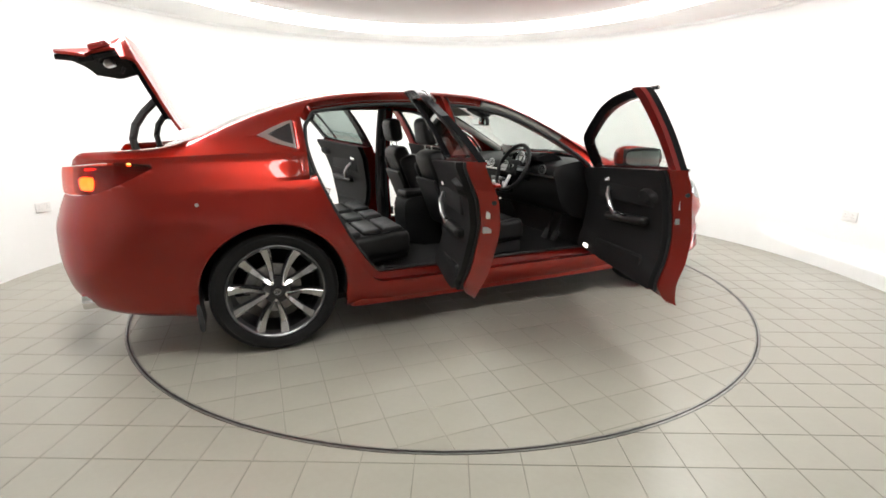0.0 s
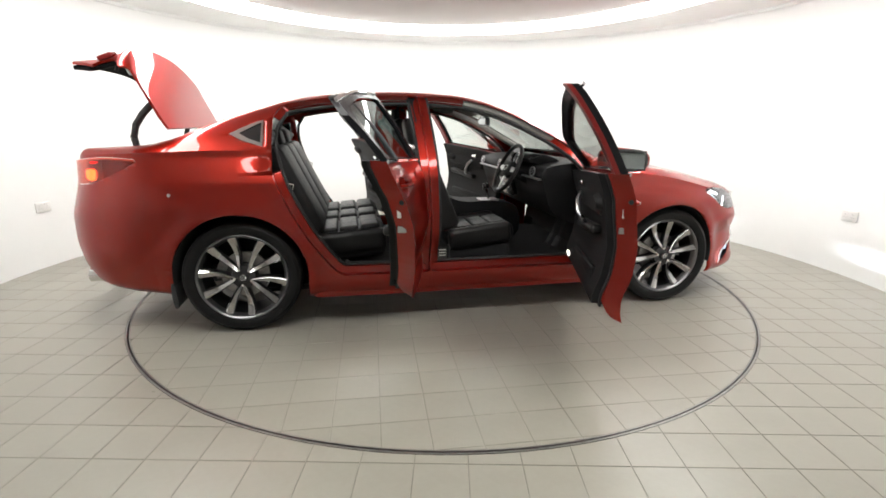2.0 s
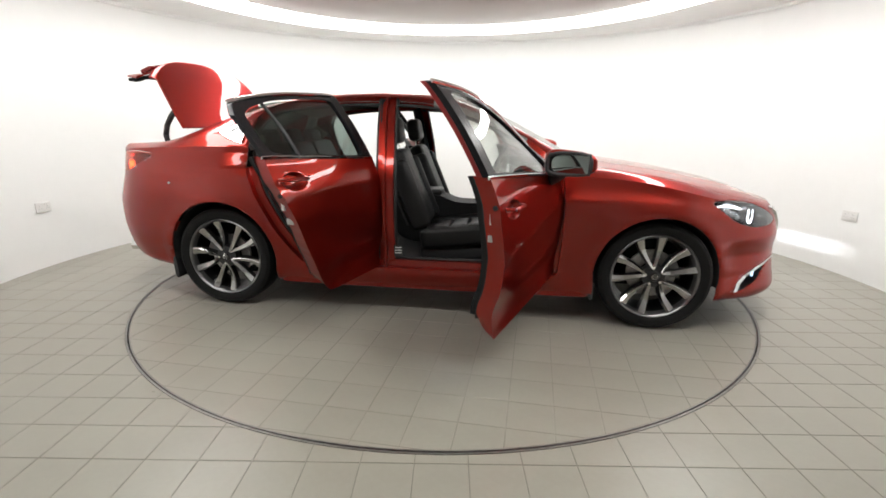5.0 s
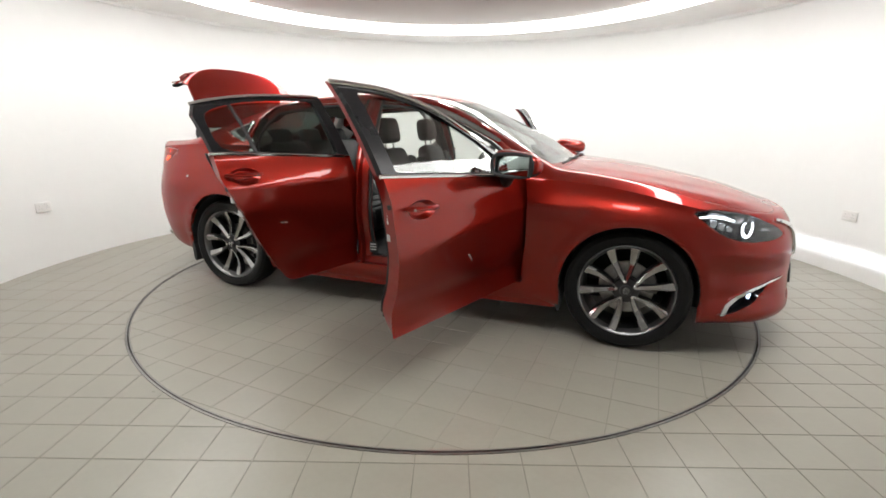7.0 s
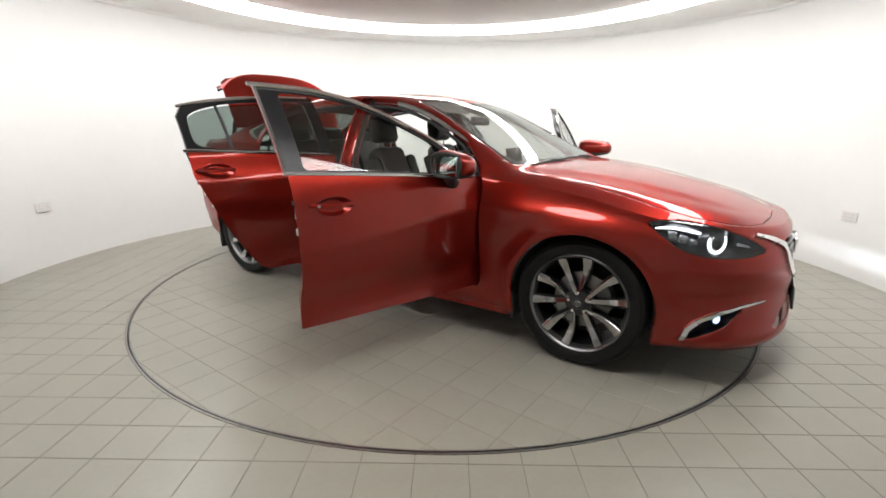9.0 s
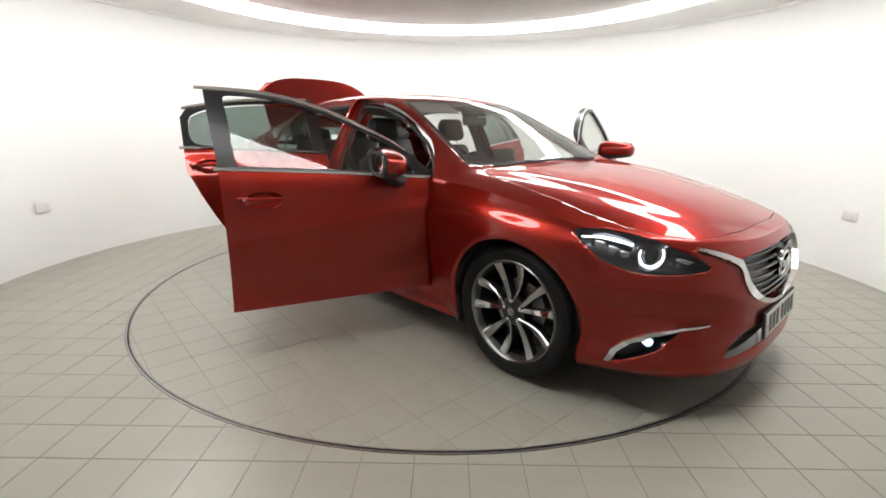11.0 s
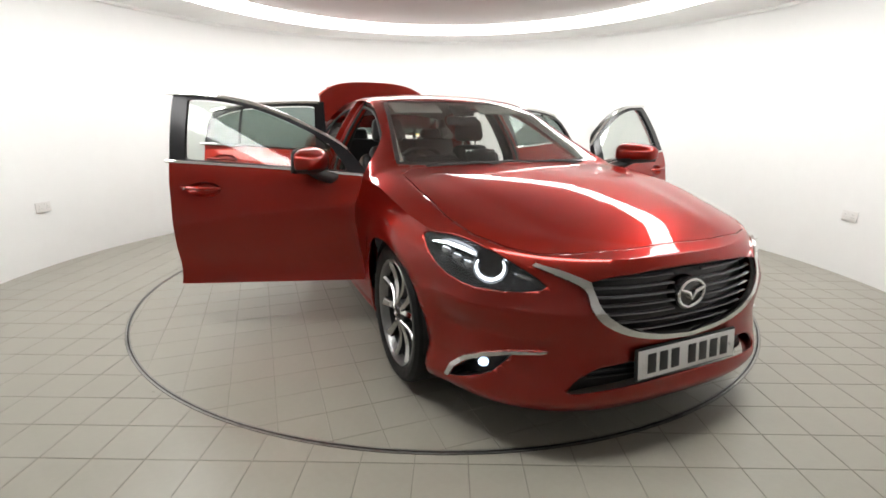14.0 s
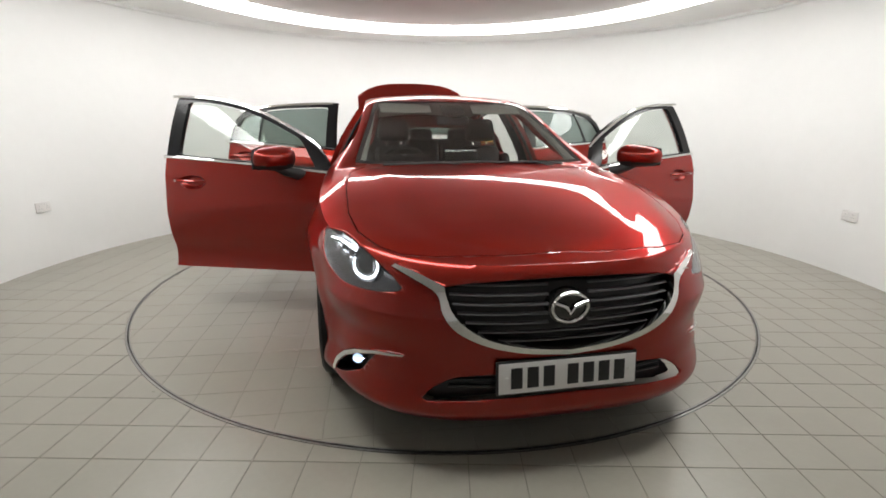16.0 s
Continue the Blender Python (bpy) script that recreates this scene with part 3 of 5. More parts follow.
def panel(bm, poly, view, test, gap=0.004):
    """Take the panel inside an outline out of a sheet, with an open joint round it."""
    inner = cut(bm, inset(poly, gap), view, test) if gap else None
    outer = cut(bm, poly, view, test)
    if gap:
        small = inset(poly, gap)
        e1, e2 = view
        inner = [f for f in outer if inside(small, f.calc_center_median().dot(e1), f.calc_center_median().dot(e2))]
    else:
        inner = outer
    res = take(bm, inner)
    drop(bm, outer)
    return res


def copy_sheet(bm):
    return bm.copy()


def slab(sheet, d0, d1, way=None, shrink=None):
    """A closed solid between two offsets of a sheet, along a direction or along its normals."""
    sheet.normal_update()
    out = bmesh.new()
    a, b = {}, {}
    for v in sheet.verts:
        n = way or v.normal
        deep = d1(v.co) if callable(d1) else d1
        a[v], b[v] = out.verts.new(v.co + n * d0), out.verts.new(v.co + n * deep)
        if shrink is not None:      # the inner shell stands back from the skin's edge
            gx, gz = shrink[0] - v.co.x, shrink[1] - v.co.z
            far = gx * gx + gz * gz
            k = int(far.argmin())
            w = 0.028 * max(0.0, 1 - math.sqrt(float(far[k])) / 0.10)
            b[v].co.x += float(shrink[2][k]) * w
            b[v].co.z += float(shrink[3][k]) * w
    for f in sheet.faces:
        out.faces.new([a[v] for v in f.verts])
        out.faces.new([b[v] for v in reversed(f.verts)])
    for e in sheet.edges:
        if len(e.link_faces) == 1:
            u, v = e.verts
            out.faces.new((a[u], a[v], b[v], b[u]))
    return out


def flipped(bm):
    """The same for the car's other side."""
    out = bm.copy()
    for v in out.verts:
        v.co.y = -v.co.y
    bmesh.ops.reverse_faces(out, faces=out.faces[:])
    return out


def both(bm):
    """A sheet and its mirror image, joined along the middle."""
    out, o = bmesh.new(), bm
    for s in (1, -1):
        m = {v: out.verts.new((v.co.x, v.co.y * s, v.co.z)) for v in o.verts}
        for f in o.faces:
            out.faces.new([m[v] for v in (f.verts if s > 0 else reversed(f.verts))])
    mid = [v for v in out.verts if abs(v.co.y) < 1e-3]
    bmesh.ops.remove_doubles(out, verts=mid, dist=0.0012)
    return out


def moved(bm, m):
    bmesh.ops.transform(bm, matrix=m, verts=bm.verts[:])
    return bm


def strip_along(bm, pts, w, h, out=(0, 1, 0)):
    """A thin moulding of width w (up) and depth h along points."""
    o = Vector(out)
    rows = []
    for i, p in enumerate(pts):
        p = Vector(p)
        t = (Vector(pts[min(i + 1, len(pts) - 1)]) - Vector(pts[max(i - 1, 0)])).normalized()
        up = o.cross(t).normalized() * (w / 2)
        rows.append([bm.verts.new(q) for q in (p - up, p - up * 0.6 + o * h, p + up * 0.6 + o * h, p + up, p - o * 0.004)])
    for r, s in zip(rows, rows[1:]):
        for j in range(5):
            bm.faces.new((r[j], r[(j + 1) % 5], s[(j + 1) % 5], s[j]))
    bm.faces.new(rows[0])
    bm.faces.new(rows[-1][::-1])


def blob(bm, c, size, bevel, m=None, taper=0.0, seg=4):
    """A padded box: rounded edges, centre and full sizes."""
    hx, hy, hz = size[0] / 2, size[1] / 2, size[2] / 2
    vs = box(bm, -hx, -hy, -hz, hx, hy, hz, min(bevel, 0.98 * min(hx, hy, hz)), seg)
    if taper:
        for v in vs:
            k = 1 - taper * (v.co.z + hz) / (2 * hz)
            v.co.y *= k
    mm = Matrix.Translation(c) @ (m or Matrix())
    bmesh.ops.transform(bm, matrix=mm, verts=vs)


def surface_y(x, z):
    """Half width of the lower body at a place."""
    lo, hi = 0.0, 3.0
    for _ in range(40):
        u = (lo + hi) / 2
        if plan(u, z)[0] > x:
            lo = u
        else:
            hi = u
    return plan(lo, z)[1] + crease(x, z)


def rail_z(x):
    zs = curve(SHOULDER, x)
    return zs + (curve(TOP, x) - zs) * curve(RAIL_UP, x)


def rail_y_at(x, z):
    """Half width of the upper side at a place."""
    zs = curve(SHOULDER, x)
    ys = surface_y(x, zs)
    t = min(1, max(0, (z - zs) / max(rail_z(x) - zs, 1e-3)))
    return ys + (curve(RAIL_Y, x) - ys) * t + 0.018 * math.sin(math.pi * t)


def door_top(x):
    return rail_z(x) - 0.020


def spaced(a, b, n):
    return [a + (b - a) * i / n for i in range(n + 1)]


FRONT_DOOR = round_poly([(-0.268, 0.350), (-0.272, 0.322), (-0.250, 0.320), (0.0, 0.320), (0.80, 0.320), (0.825, 0.322), (0.835, 0.350), (0.842, 0.45), (0.848, 0.75), (0.840, 0.935),
                         (0.79, 1.010), (0.72, 1.080)] + [(x, door_top(x)) for x in spaced(0.6, -0.2, 8)]
                        + [(-0.270, door_top(-0.27)), (-0.302, door_top(-0.30)), (-0.302, door_top(-0.30) - 0.03), (-0.288, 1.22), (-0.268, 1.0), (-0.262, 0.60)])
REAR_DOOR = round_poly([(-0.280, 0.350), (-0.284, 0.322), (-0.31, 0.320), (-0.60, 0.320), (-0.80, 0.322), (-0.835, 0.328), (-0.87, 0.350), (-0.935, 0.43), (-1.035, 0.58), (-1.135, 0.78), (-1.205, 0.95),
                        (-1.240, 1.10), (-1.232, 1.20), (-1.222, 1.250), (-1.205, 1.270)] + [(x, door_top(x)) for x in spaced(-1.15, -0.45, 7)]
                       + [(-0.345, door_top(-0.34)), (-0.314, door_top(-0.31)), (-0.314, door_top(-0.31) - 0.03), (-0.300, 1.22), (-0.280, 1.0), (-0.274, 0.60)])
FRONT_PANE = round_poly([(0.55, curve(SHOULDER, 0.55) + 0.014), (0.2, curve(SHOULDER, 0.2) + 0.014), (-0.12, curve(SHOULDER, -0.12) + 0.014), (-0.185, curve(SHOULDER, -0.2) + 0.014), (-0.192, curve(SHOULDER, -0.2) + 0.07), (-0.208, door_top(-0.21) - 0.09), (-0.215, door_top(-0.21) - 0.042)] + [(x, door_top(x) - 0.038) for x in spaced(-0.12, 0.58, 7)]
                        + [(0.695, curve(SHOULDER, 0.695) + 0.042), (0.715, curve(SHOULDER, 0.71) + 0.016)])
REAR_PANE = round_poly([(-0.80, curve(SHOULDER, -0.80) + 0.014), (-0.45, curve(SHOULDER, -0.45) + 0.014), (-0.375, curve(SHOULDER, -0.4) + 0.014), (-0.380, curve(SHOULDER, -0.4) + 0.07), (-0.390, door_top(-0.40) - 0.09), (-0.395, door_top(-0.40) - 0.042)] + [(x, door_top(x) - 0.040) for x in spaced(-0.52, -0.95, 4)]
                       + [(-1.08, door_top(-1.08) - 0.052), (-1.150, door_top(-1.15) - 0.075), (-1.16, curve(SHOULDER, -1.16) + 0.060), (-1.12, curve(SHOULDER, -1.12) + 0.014)])
QUARTER_LIGHT = [(-1.440, 1.172), (-1.36, 1.212), (-1.285, 1.244), (-1.250, 1.250), (-1.252, 1.104), (-1.30, 1.116), (-1.37, 1.138)]
HINGE_FRONT, HINGE_REAR, OPEN_FRONT, OPEN_REAR = (0.79, 0.875), (-0.325, 0.895), 71.5, 75.5
SCREEN_OUT = [(0.995, -0.05), (0.985, 0.30), (0.955, 0.60), (0.925, 0.705), (0.88, 0.700), (0.5, 0.615), (0.155, 0.545), (0.13, 0.50), (0.19, 0.30), (0.225, -0.05)]
BACKLIGHT = [(-1.27, -0.05), (-1.275, 0.30), (-1.30, 0.48), (-1.36, 0.535), (-1.82, 0.575), (-1.865, 0.54), (-1.88, 0.30), (-1.885, -0.05)]
BONNET = [(1.035, -0.05), (1.03, 0.40), (1.00, 0.66), (1.10, 0.735), (1.4, 0.760), (1.7, 0.752), (1.88, 0.715), (2.02, 0.645), (2.105, 0.565), (2.155, 0.45), (2.185, 0.25), (2.192, -0.05)]


def q_front(x, y, z):
    p = Vector((x, y, z))
    return (p.dot(FRONT_QUARTER[0]), z)


def q_rear(x, y, z):
    p = Vector((x, y, z))
    return (p.dot(REAR_QUARTER[0]), z)


HEADLAMP = round_poly([q_front(*p) for p in ((1.700, 0.858, 0.805), (1.80, 0.800, 0.818), (1.93, 0.726, 0.800), (2.03, 0.668, 0.768), (2.135, 0.590, 0.715), (2.180, 0.550, 0.672),
                                           (2.10, 0.652, 0.650), (1.953, 0.763, 0.648), (1.839, 0.822, 0.682), (1.75, 0.850, 0.750))], 1)
TAILLAMP = round_poly([q_rear(*p) for p in ((-2.36, 0.52, 1.020), (-2.306, 0.591, 1.026), (-2.10, 0.73, 1.050), (-1.89, 0.797, 1.036), (-2.02, 0.790, 0.965), (-2.17, 0.748, 0.902),
                                          (-2.30, 0.630, 0.884), (-2.38, 0.52, 0.890))], 1)
GRILLE = [(-0.05, 0.728), (0.20, 0.724), (0.36, 0.712), (0.432, 0.698), (0.425, 0.66), (0.405, 0.61), (0.36, 0.565), (0.28, 0.522), (0.14, 0.488), (-0.05, 0.470)]
GRILLE_RIM = [(-0.05, 0.470), (0.14, 0.488), (0.28, 0.522), (0.36, 0.565), (0.405, 0.61), (0.425, 0.66), (0.432, 0.698), (0.50, 0.728), (0.585, 0.752), (0.60, 0.742), (0.515, 0.706),
              (0.458, 0.671), (0.443, 0.611), (0.399, 0.552), (0.30, 0.502), (0.15, 0.467), (-0.05, 0.449)]


def bend(pts, n=4):
    """A smooth open line through points (Catmull-Rom)."""
    out = []
    for i in range(len(pts) - 1):
        a, b, c, d = pts[max(i - 1, 0)], pts[i], pts[i + 1], pts[min(i + 2, len(pts) - 1)]
        for k in range(n):
            t = k / n
            out.append(tuple(0.5 * (2 * q + (r - p) * t + (2 * p - 5 * q + 4 * r - w) * t * t + (3 * q - p - 3 * r + w) * t ** 3) for p, q, r, w in zip(a, b, c, d)))
    return out + [pts[-1]]


GRILLE = GRILLE[:4] + bend(GRILLE[3:])[1:]
GRILLE_RIM = bend(GRILLE_RIM[:7]) + GRILLE_RIM[7:9] + bend(GRILLE_RIM[9:])
INTAKE = round_poly([(-0.05, 0.388), (0.30, 0.388), (0.41, 0.378), (0.49, 0.330), (0.525, 0.282), (0.40, 0.290), (0.2, 0.302), (-0.05, 0.306)], 1)
FOG_STRIP = [q_front(*p) for p in ((1.893, 0.835, 0.250), (1.913, 0.817, 0.304), (1.968, 0.783, 0.358), (2.045, 0.744, 0.397), (2.143, 0.667, 0.427), (2.218, 0.575, 0.438),
                                   (2.212, 0.582, 0.430), (2.135, 0.675, 0.412), (2.052, 0.740, 0.380), (1.980, 0.778, 0.341), (1.934, 0.807, 0.296), (1.915, 0.825, 0.250))]
FOG_WELL = [q_front(*p) for p in ((1.917, 0.825, 0.252), (1.936, 0.807, 0.296), (1.982, 0.778, 0.340), (2.052, 0.740, 0.378), (2.135, 0.675, 0.410), (2.105, 0.700, 0.365),
                                  (2.075, 0.722, 0.325), (2.035, 0.755, 0.300), (1.965, 0.795, 0.268))]


def make_sheet():
    """The left half of the car's outer form as one sheet, faces outwards."""
    bm = bmesh.new()
    g = [[bm.verts.new(p) for p in r] for r in form_grid()]
    for a, b in zip(g, g[1:]):
        for i in range(len(a) - 1):
            try:
                bm.faces.new((a[i], b[i], b[i + 1], a[i + 1]))
            except ValueError:
                pass
    bmesh.ops.remove_doubles(bm, verts=bm.verts[:], dist=2e-4)
    bad = [f for f in bm.faces if f.calc_area() < 1e-9]
    drop(bm, bad)
    bm.normal_update()
    return bm


def jamb(bm, poly, test, steps):
    """Fold the rim of a side opening inwards: steps of (towards the car's middle, into the opening)."""
    poly = dense(poly, 0.02)
    nrm = poly_normals(poly)
    loop = [e for e in bm.edges if len(e.link_faces) == 1 and all(test(v.co) for v in e.verts)
            and min(math.hypot(v.co.x - p[0], v.co.z - p[1]) for v in e.verts[:1] for p in poly) < 0.06
            and not (inside(inset(poly, 0.003), e.verts[0].co.x, e.verts[0].co.z)) and inside(inset(poly, -0.003), e.verts[0].co.x, e.verts[0].co.z)]
    made = []
    for dy, dn in steps:
        r = bmesh.ops.extrude_edge_only(bm, edges=loop)
        vs = [g for g in r["geom"] if isinstance(g, bmesh.types.BMVert)]
        made += [g for g in r["geom"] if isinstance(g, bmesh.types.BMFace)]
        loop = [g for g in r["geom"] if isinstance(g, bmesh.types.BMEdge) and all(v in set(vs) for v in g.verts)]
        for v in vs:
            k = min(range(len(poly)), key=lambda i: (poly[i][0] - v.co.x) ** 2 + (poly[i][1] - v.co.z) ** 2)
            v.co.x += nrm[k][0] * dn
            v.co.z += nrm[k][1] * dn
            v.co.y -= dy
    return made


# ---- the car: wheels ----
def spoke_mesh(hand):
    """One spoke of a pair along +x, broadening to the rim and leaning to one hand; machined face towards +z."""
    bm = bmesh.new()
    rows = []
    for i in range(11):
        t = i / 10
        r = 0.050 + 0.208 * t
        w = 0.0105 + 0.005 * t + 0.011 * t ** 1.8
        off = hand * (-0.009 * (1 - t) ** 2 + 0.008 * math.sin(math.pi * t))
        h = 0.090 - 0.022 * math.sin(math.pi * min(1, t * 1.02)) + 0.004 * t
        ridge = hand * w * 0.45
        rows.append([bm.verts.new(p) for p in ((r, off - w - 0.003, h - 0.045), (r, off - w, h - 0.007), (r, off + ridge, h + 0.003), (r, off + ridge + 0.25 * w, h + 0.001), (r, off + w, h - 0.008), (r, off + w + 0.003, h - 0.045))])
    for a, b in zip(rows, rows[1:]):
        for j in range(6):
            f = bm.faces.new((a[j], b[j], b[(j + 1) % 6], a[(j + 1) % 6]))
            f.material_index = 0 if j in (1, 2, 3) else 1
            f.smooth = True
    bm.faces.new(rows[0])
    bm.faces.new(rows[-1][::-1])
    bmesh.ops.recalc_face_normals(bm, faces=bm.faces)
    me = bpy.data.meshes.new("spoke")
    bm.to_mesh(me)
    bm.free()
    me.materials.append(ALLOY)
    me.materials.append(ALLOY_DARK)
    me.set_sharp_from_angle(angle=radians(40))
    return me


def build_wheel(car, x, side, spoke, front, turn):
    """A wheel with its axle along y; its outer face towards the given side."""
    bm = bmesh.new()
    prof = [(0.262, -0.095), (0.285, -0.110), (0.312, -0.112), (0.332, -0.100), (0.3405, -0.078), (0.342, -0.04), (0.342, 0.04), (0.3405, 0.078),
            (0.332, 0.100), (0.312, 0.113), (0.290, 0.112), (0.270, 0.104), (0.262, 0.096)]
    lathe(bm, prof, 72)
    wheel = part("wheel", bm, RUBBER, car, "low-profile black tyre on a gunmetal alloy wheel")
    wheel.matrix_basis = pose(x, side * 0.79, 0.342, 90, 0, 180 if side > 0 else 0) @ pose(0, 0, 0, 0, 0, turn)
    bm = bmesh.new()
    lathe(bm, [(0.262, -0.095), (0.264, 0.098), (0.258, 0.104), (0.250, 0.098), (0.246, 0.086), (0.236, 0.060), (0.228, 0.0), (0.232, -0.09)], 72)
    part("rim", bm, RIM_GREY, wheel)
    bm = bmesh.new()
    lathe(bm, [(0.232, -0.092), (0.228, 0.0), (0.236, 0.061), (0.2355, 0.061), (0.224, 0.0), (0.224, -0.092)], 60)
    part("barrel", bm, ALLOY_DARK, wheel)
    for k in range(10):
        a = k * 36 + (2.5 if k % 2 == 0 else -2.5)
        ob = new("spoke", spoke[k % 2])
        ob.parent, ob.matrix_basis = wheel, pose(0, 0, 0, 0, 0, a)
    bm = bmesh.new()
    lathe(bm, [(0.0, 0.094), (0.022, 0.094), (0.030, 0.091), (0.034, 0.084), (0.070, 0.080), (0.075, 0.070), (0.075, 0.035), (0.0, 0.035)], 40, close=False)
    bmesh.ops.remove_doubles(bm, verts=bm.verts, dist=1e-5)
    part("hub", bm, ALLOY_DARK, wheel)
    bm = bmesh.new()
    lathe(bm, [(0.0, 0.0965), (0.0215, 0.0960), (0.024, 0.093), (0.0, 0.093)], 32, close=False)
    bmesh.ops.remove_doubles(bm, verts=bm.verts, dist=1e-5)
    part("centre_cap", bm, BLACK_GLOSS, wheel)
    bm = bmesh.new()
    ring = [(0.0165 * math.cos(i * math.pi / 12), 0.0150 * math.sin(i * math.pi / 12), 0.0972) for i in range(24)]
    tube(bm, ring, 0.0018, 6, True)
    tube(bm, [(-0.014, 0.006, 0.0975), (-0.005, 0.002, 0.0975), (0, -0.005, 0.0975), (0.005, 0.002, 0.0975), (0.014, 0.006, 0.0975)], 0.0016, 6)
    part("cap_badge", bm, CHROME, wheel)
    for k in range(5):
        bm = bmesh.new()
        lathe(bm, [(0.0, 0.090), (0.0085, 0.090), (0.0105, 0.087), (0.0105, 0.072), (0.0, 0.072)], 6, pose(0.052 * math.cos(k * 1.2566 + 0.31), 0.052 * math.sin(k * 1.2566 + 0.31), 0), close=False)
        bmesh.ops.remove_doubles(bm, verts=bm.verts, dist=1e-5)
        part("lug_nut", bm, CHROME, wheel, smooth=False)
    bm = bmesh.new()
    rd = 0.150 if front else 0.140
    lathe(bm, [(0.075, 0.015), (rd, 0.015), (rd, -0.008), (0.075, -0.008)], 48)
    part("brake_disc", bm, IRON, wheel)
    bm = bmesh.new()
    a0 = -turn + (20 if front else 160)
    lathe(bm, [(0.100, -0.03), (0.162, -0.03), (0.168, 0.0), (0.162, 0.034), (0.105, 0.034)], 8, None, radians(a0 - 26), radians(a0 + 26))
    part("brake_caliper", bm, CAST, wheel)
    return wheel


# ---- the car: doors ----
def build_door(car, sheet, front, side):
    """A door from its part of the form: shell, window surround, glass, trims; built for the left, flipped for the right."""
    hx, hy = HINGE_FRONT if front else HINGE_REAR
    ang = -(OPEN_FRONT if front else OPEN_REAR)
    pane_poly = FRONT_PANE if front else REAR_PANE
    outline = FRONT_DOOR if front else REAR_DOOR
    x0, x1 = (-0.4, 0.9) if front else (-1.3, -0.2)
    above = [(x, curve(SHOULDER, x)) for x in spaced(x0, x1, 12)] + [(x1, 1.6), (x0, 1.6)]
    here = lambda c: True
    s = sheet.copy()
    # the scooped cup behind the handle
    hxx, hz = (-0.085, 0.878) if front else (-1.065, 0.965)
    for k in (1.0, 0.86, 0.66):
        cut(s, [(hxx + 0.004 + k * 0.090 * math.cos(j * math.pi / 12), hz - 0.002 + k * 0.042 * math.sin(j * math.pi / 12)) for j in range(24)], SIDE, here)
    for v in s.verts:
        r = math.hypot((v.co.x - hxx - 0.004) / 0.090, (v.co.z - hz + 0.002) / 0.042)
        v.co.y -= 0.028 * min(1, max(0, (1 - r) / 0.34)) ** 0.8
    upper = panel(s, above, SIDE, here, 0)
    glass = panel(upper, pane_poly, SIDE, here, 0)
    IN = Vector((0, -1, 0))

    def place(bm):
        moved(bm, pose(-hx, -hy, 0))
        return bm if side > 0 else flipped(bm)
    label = "open red front door" if front else "open red rear door"
    trim_poly = [(x, max(z, 0.392)) for x, z in inset(outline, 0.040)]
    trim = s.copy()
    keep = cut(trim, trim_poly, SIDE, here)
    trim = take(trim, keep)
    door = part("front_door" if front else "rear_door", place(slab(s, 0.0, lambda c: 0.014 + 0.071 * min(1, max(0, (c.z - 0.325) / 0.10)) ** 0.6, IN, rim_field(outline))), RED, car, label)
    door.matrix_basis = pose(hx, side * hy, 0, 0, 0, ang * side)
    # painted inner rim, the rubber seal on it and the dark trim panel
    part("seal", place(slab(trim, 0.083, 0.094, IN)), SEAL, door)
    inner_poly = [(x, max(z, 0.402)) for x, z in inset(outline, 0.058)]
    t2 = trim.copy()
    t2 = take(t2, cut(t2, inner_poly, SIDE, here))
    part("inner_trim", place(slab(t2, 0.090, 0.125, IN)), DASH, door, "black door card")
    part("window_surround", place(slab(upper, 0.0, 0.034, IN)), BLACK_SATIN, door)
    if front:       # painted inner half of the window frame's post
        post = upper.copy()
        post = take(post, cut(post, [(-0.32, 0.9), (-0.196, 0.9), (-0.230, 1.5), (-0.32, 1.5)], SIDE, here))
        part("inner_post", place(slab(post, 0.0345, 0.058, IN)), RED_JAMB, door, "red painted inner window post")
    # rubber lip down the free edge
    bm = bmesh.new()
    pts = [(outline_x(outline, z, front) + 0.030, surface_y(outline_x(outline, z, front), z) - 0.078, z) for z in spaced(0.40, 0.97, 16)]
    tube(bm, pts, 0.007, 8)
    part("edge_seal", place(bm), SEAL, door)
    g = part("pane", place(slab(glass, -0.012, -0.016)), GLASS_CLEAR if front else GLASS_TINT, door)
    g.visible_shadow = False
    # bright mouldings along the belt and the top of the surround
    xs = spaced(-0.285, 0.80, 16) if front else spaced(-1.225, -0.295, 14)
    bm = bmesh.new()
    strip_along(bm, [(x, surface_y(x, curve(SHOULDER, x)) + 0.001, curve(SHOULDER, x)) for x in xs], 0.017, 0.006)
    part("belt_moulding", place(bm), CHROME, door, "bright chrome belt strip")
    xs = spaced(-0.335, 0.70, 18) if front else spaced(-1.185, -0.36, 14)
    bm = bmesh.new()
    strip_along(bm, [(x, rail_y_at(x, door_top(x) - 0.010) + 0.002, door_top(x) - 0.009 if x < 0.6 else min(door_top(x), 1.08 + (0.72 - x) * 0.8) - 0.009) for x in xs], 0.021, 0.006, (0, 0.86, 0.5))
    part("frame_moulding", place(bm), CHROME, door, "satin bright strip along the window top")
    if not front:
        bm = bmesh.new()
        x = -0.950
        pts = [(x - 0.012 * k / 5, rail_y_at(x, curve(SHOULDER, x) + (door_top(x) - curve(SHOULDER, x)) * k / 5) - 0.006, curve(SHOULDER, x) + (door_top(x) - 0.03 - curve(SHOULDER, x)) * k / 5) for k in range(6)]
        tube(bm, pts, 0.010, 8)
        part("window_divider", place(bm), BLACK_TRIM, door)
    # outer handle in its cup
    yy = surface_y(hxx, hz)
    bm = bmesh.new()
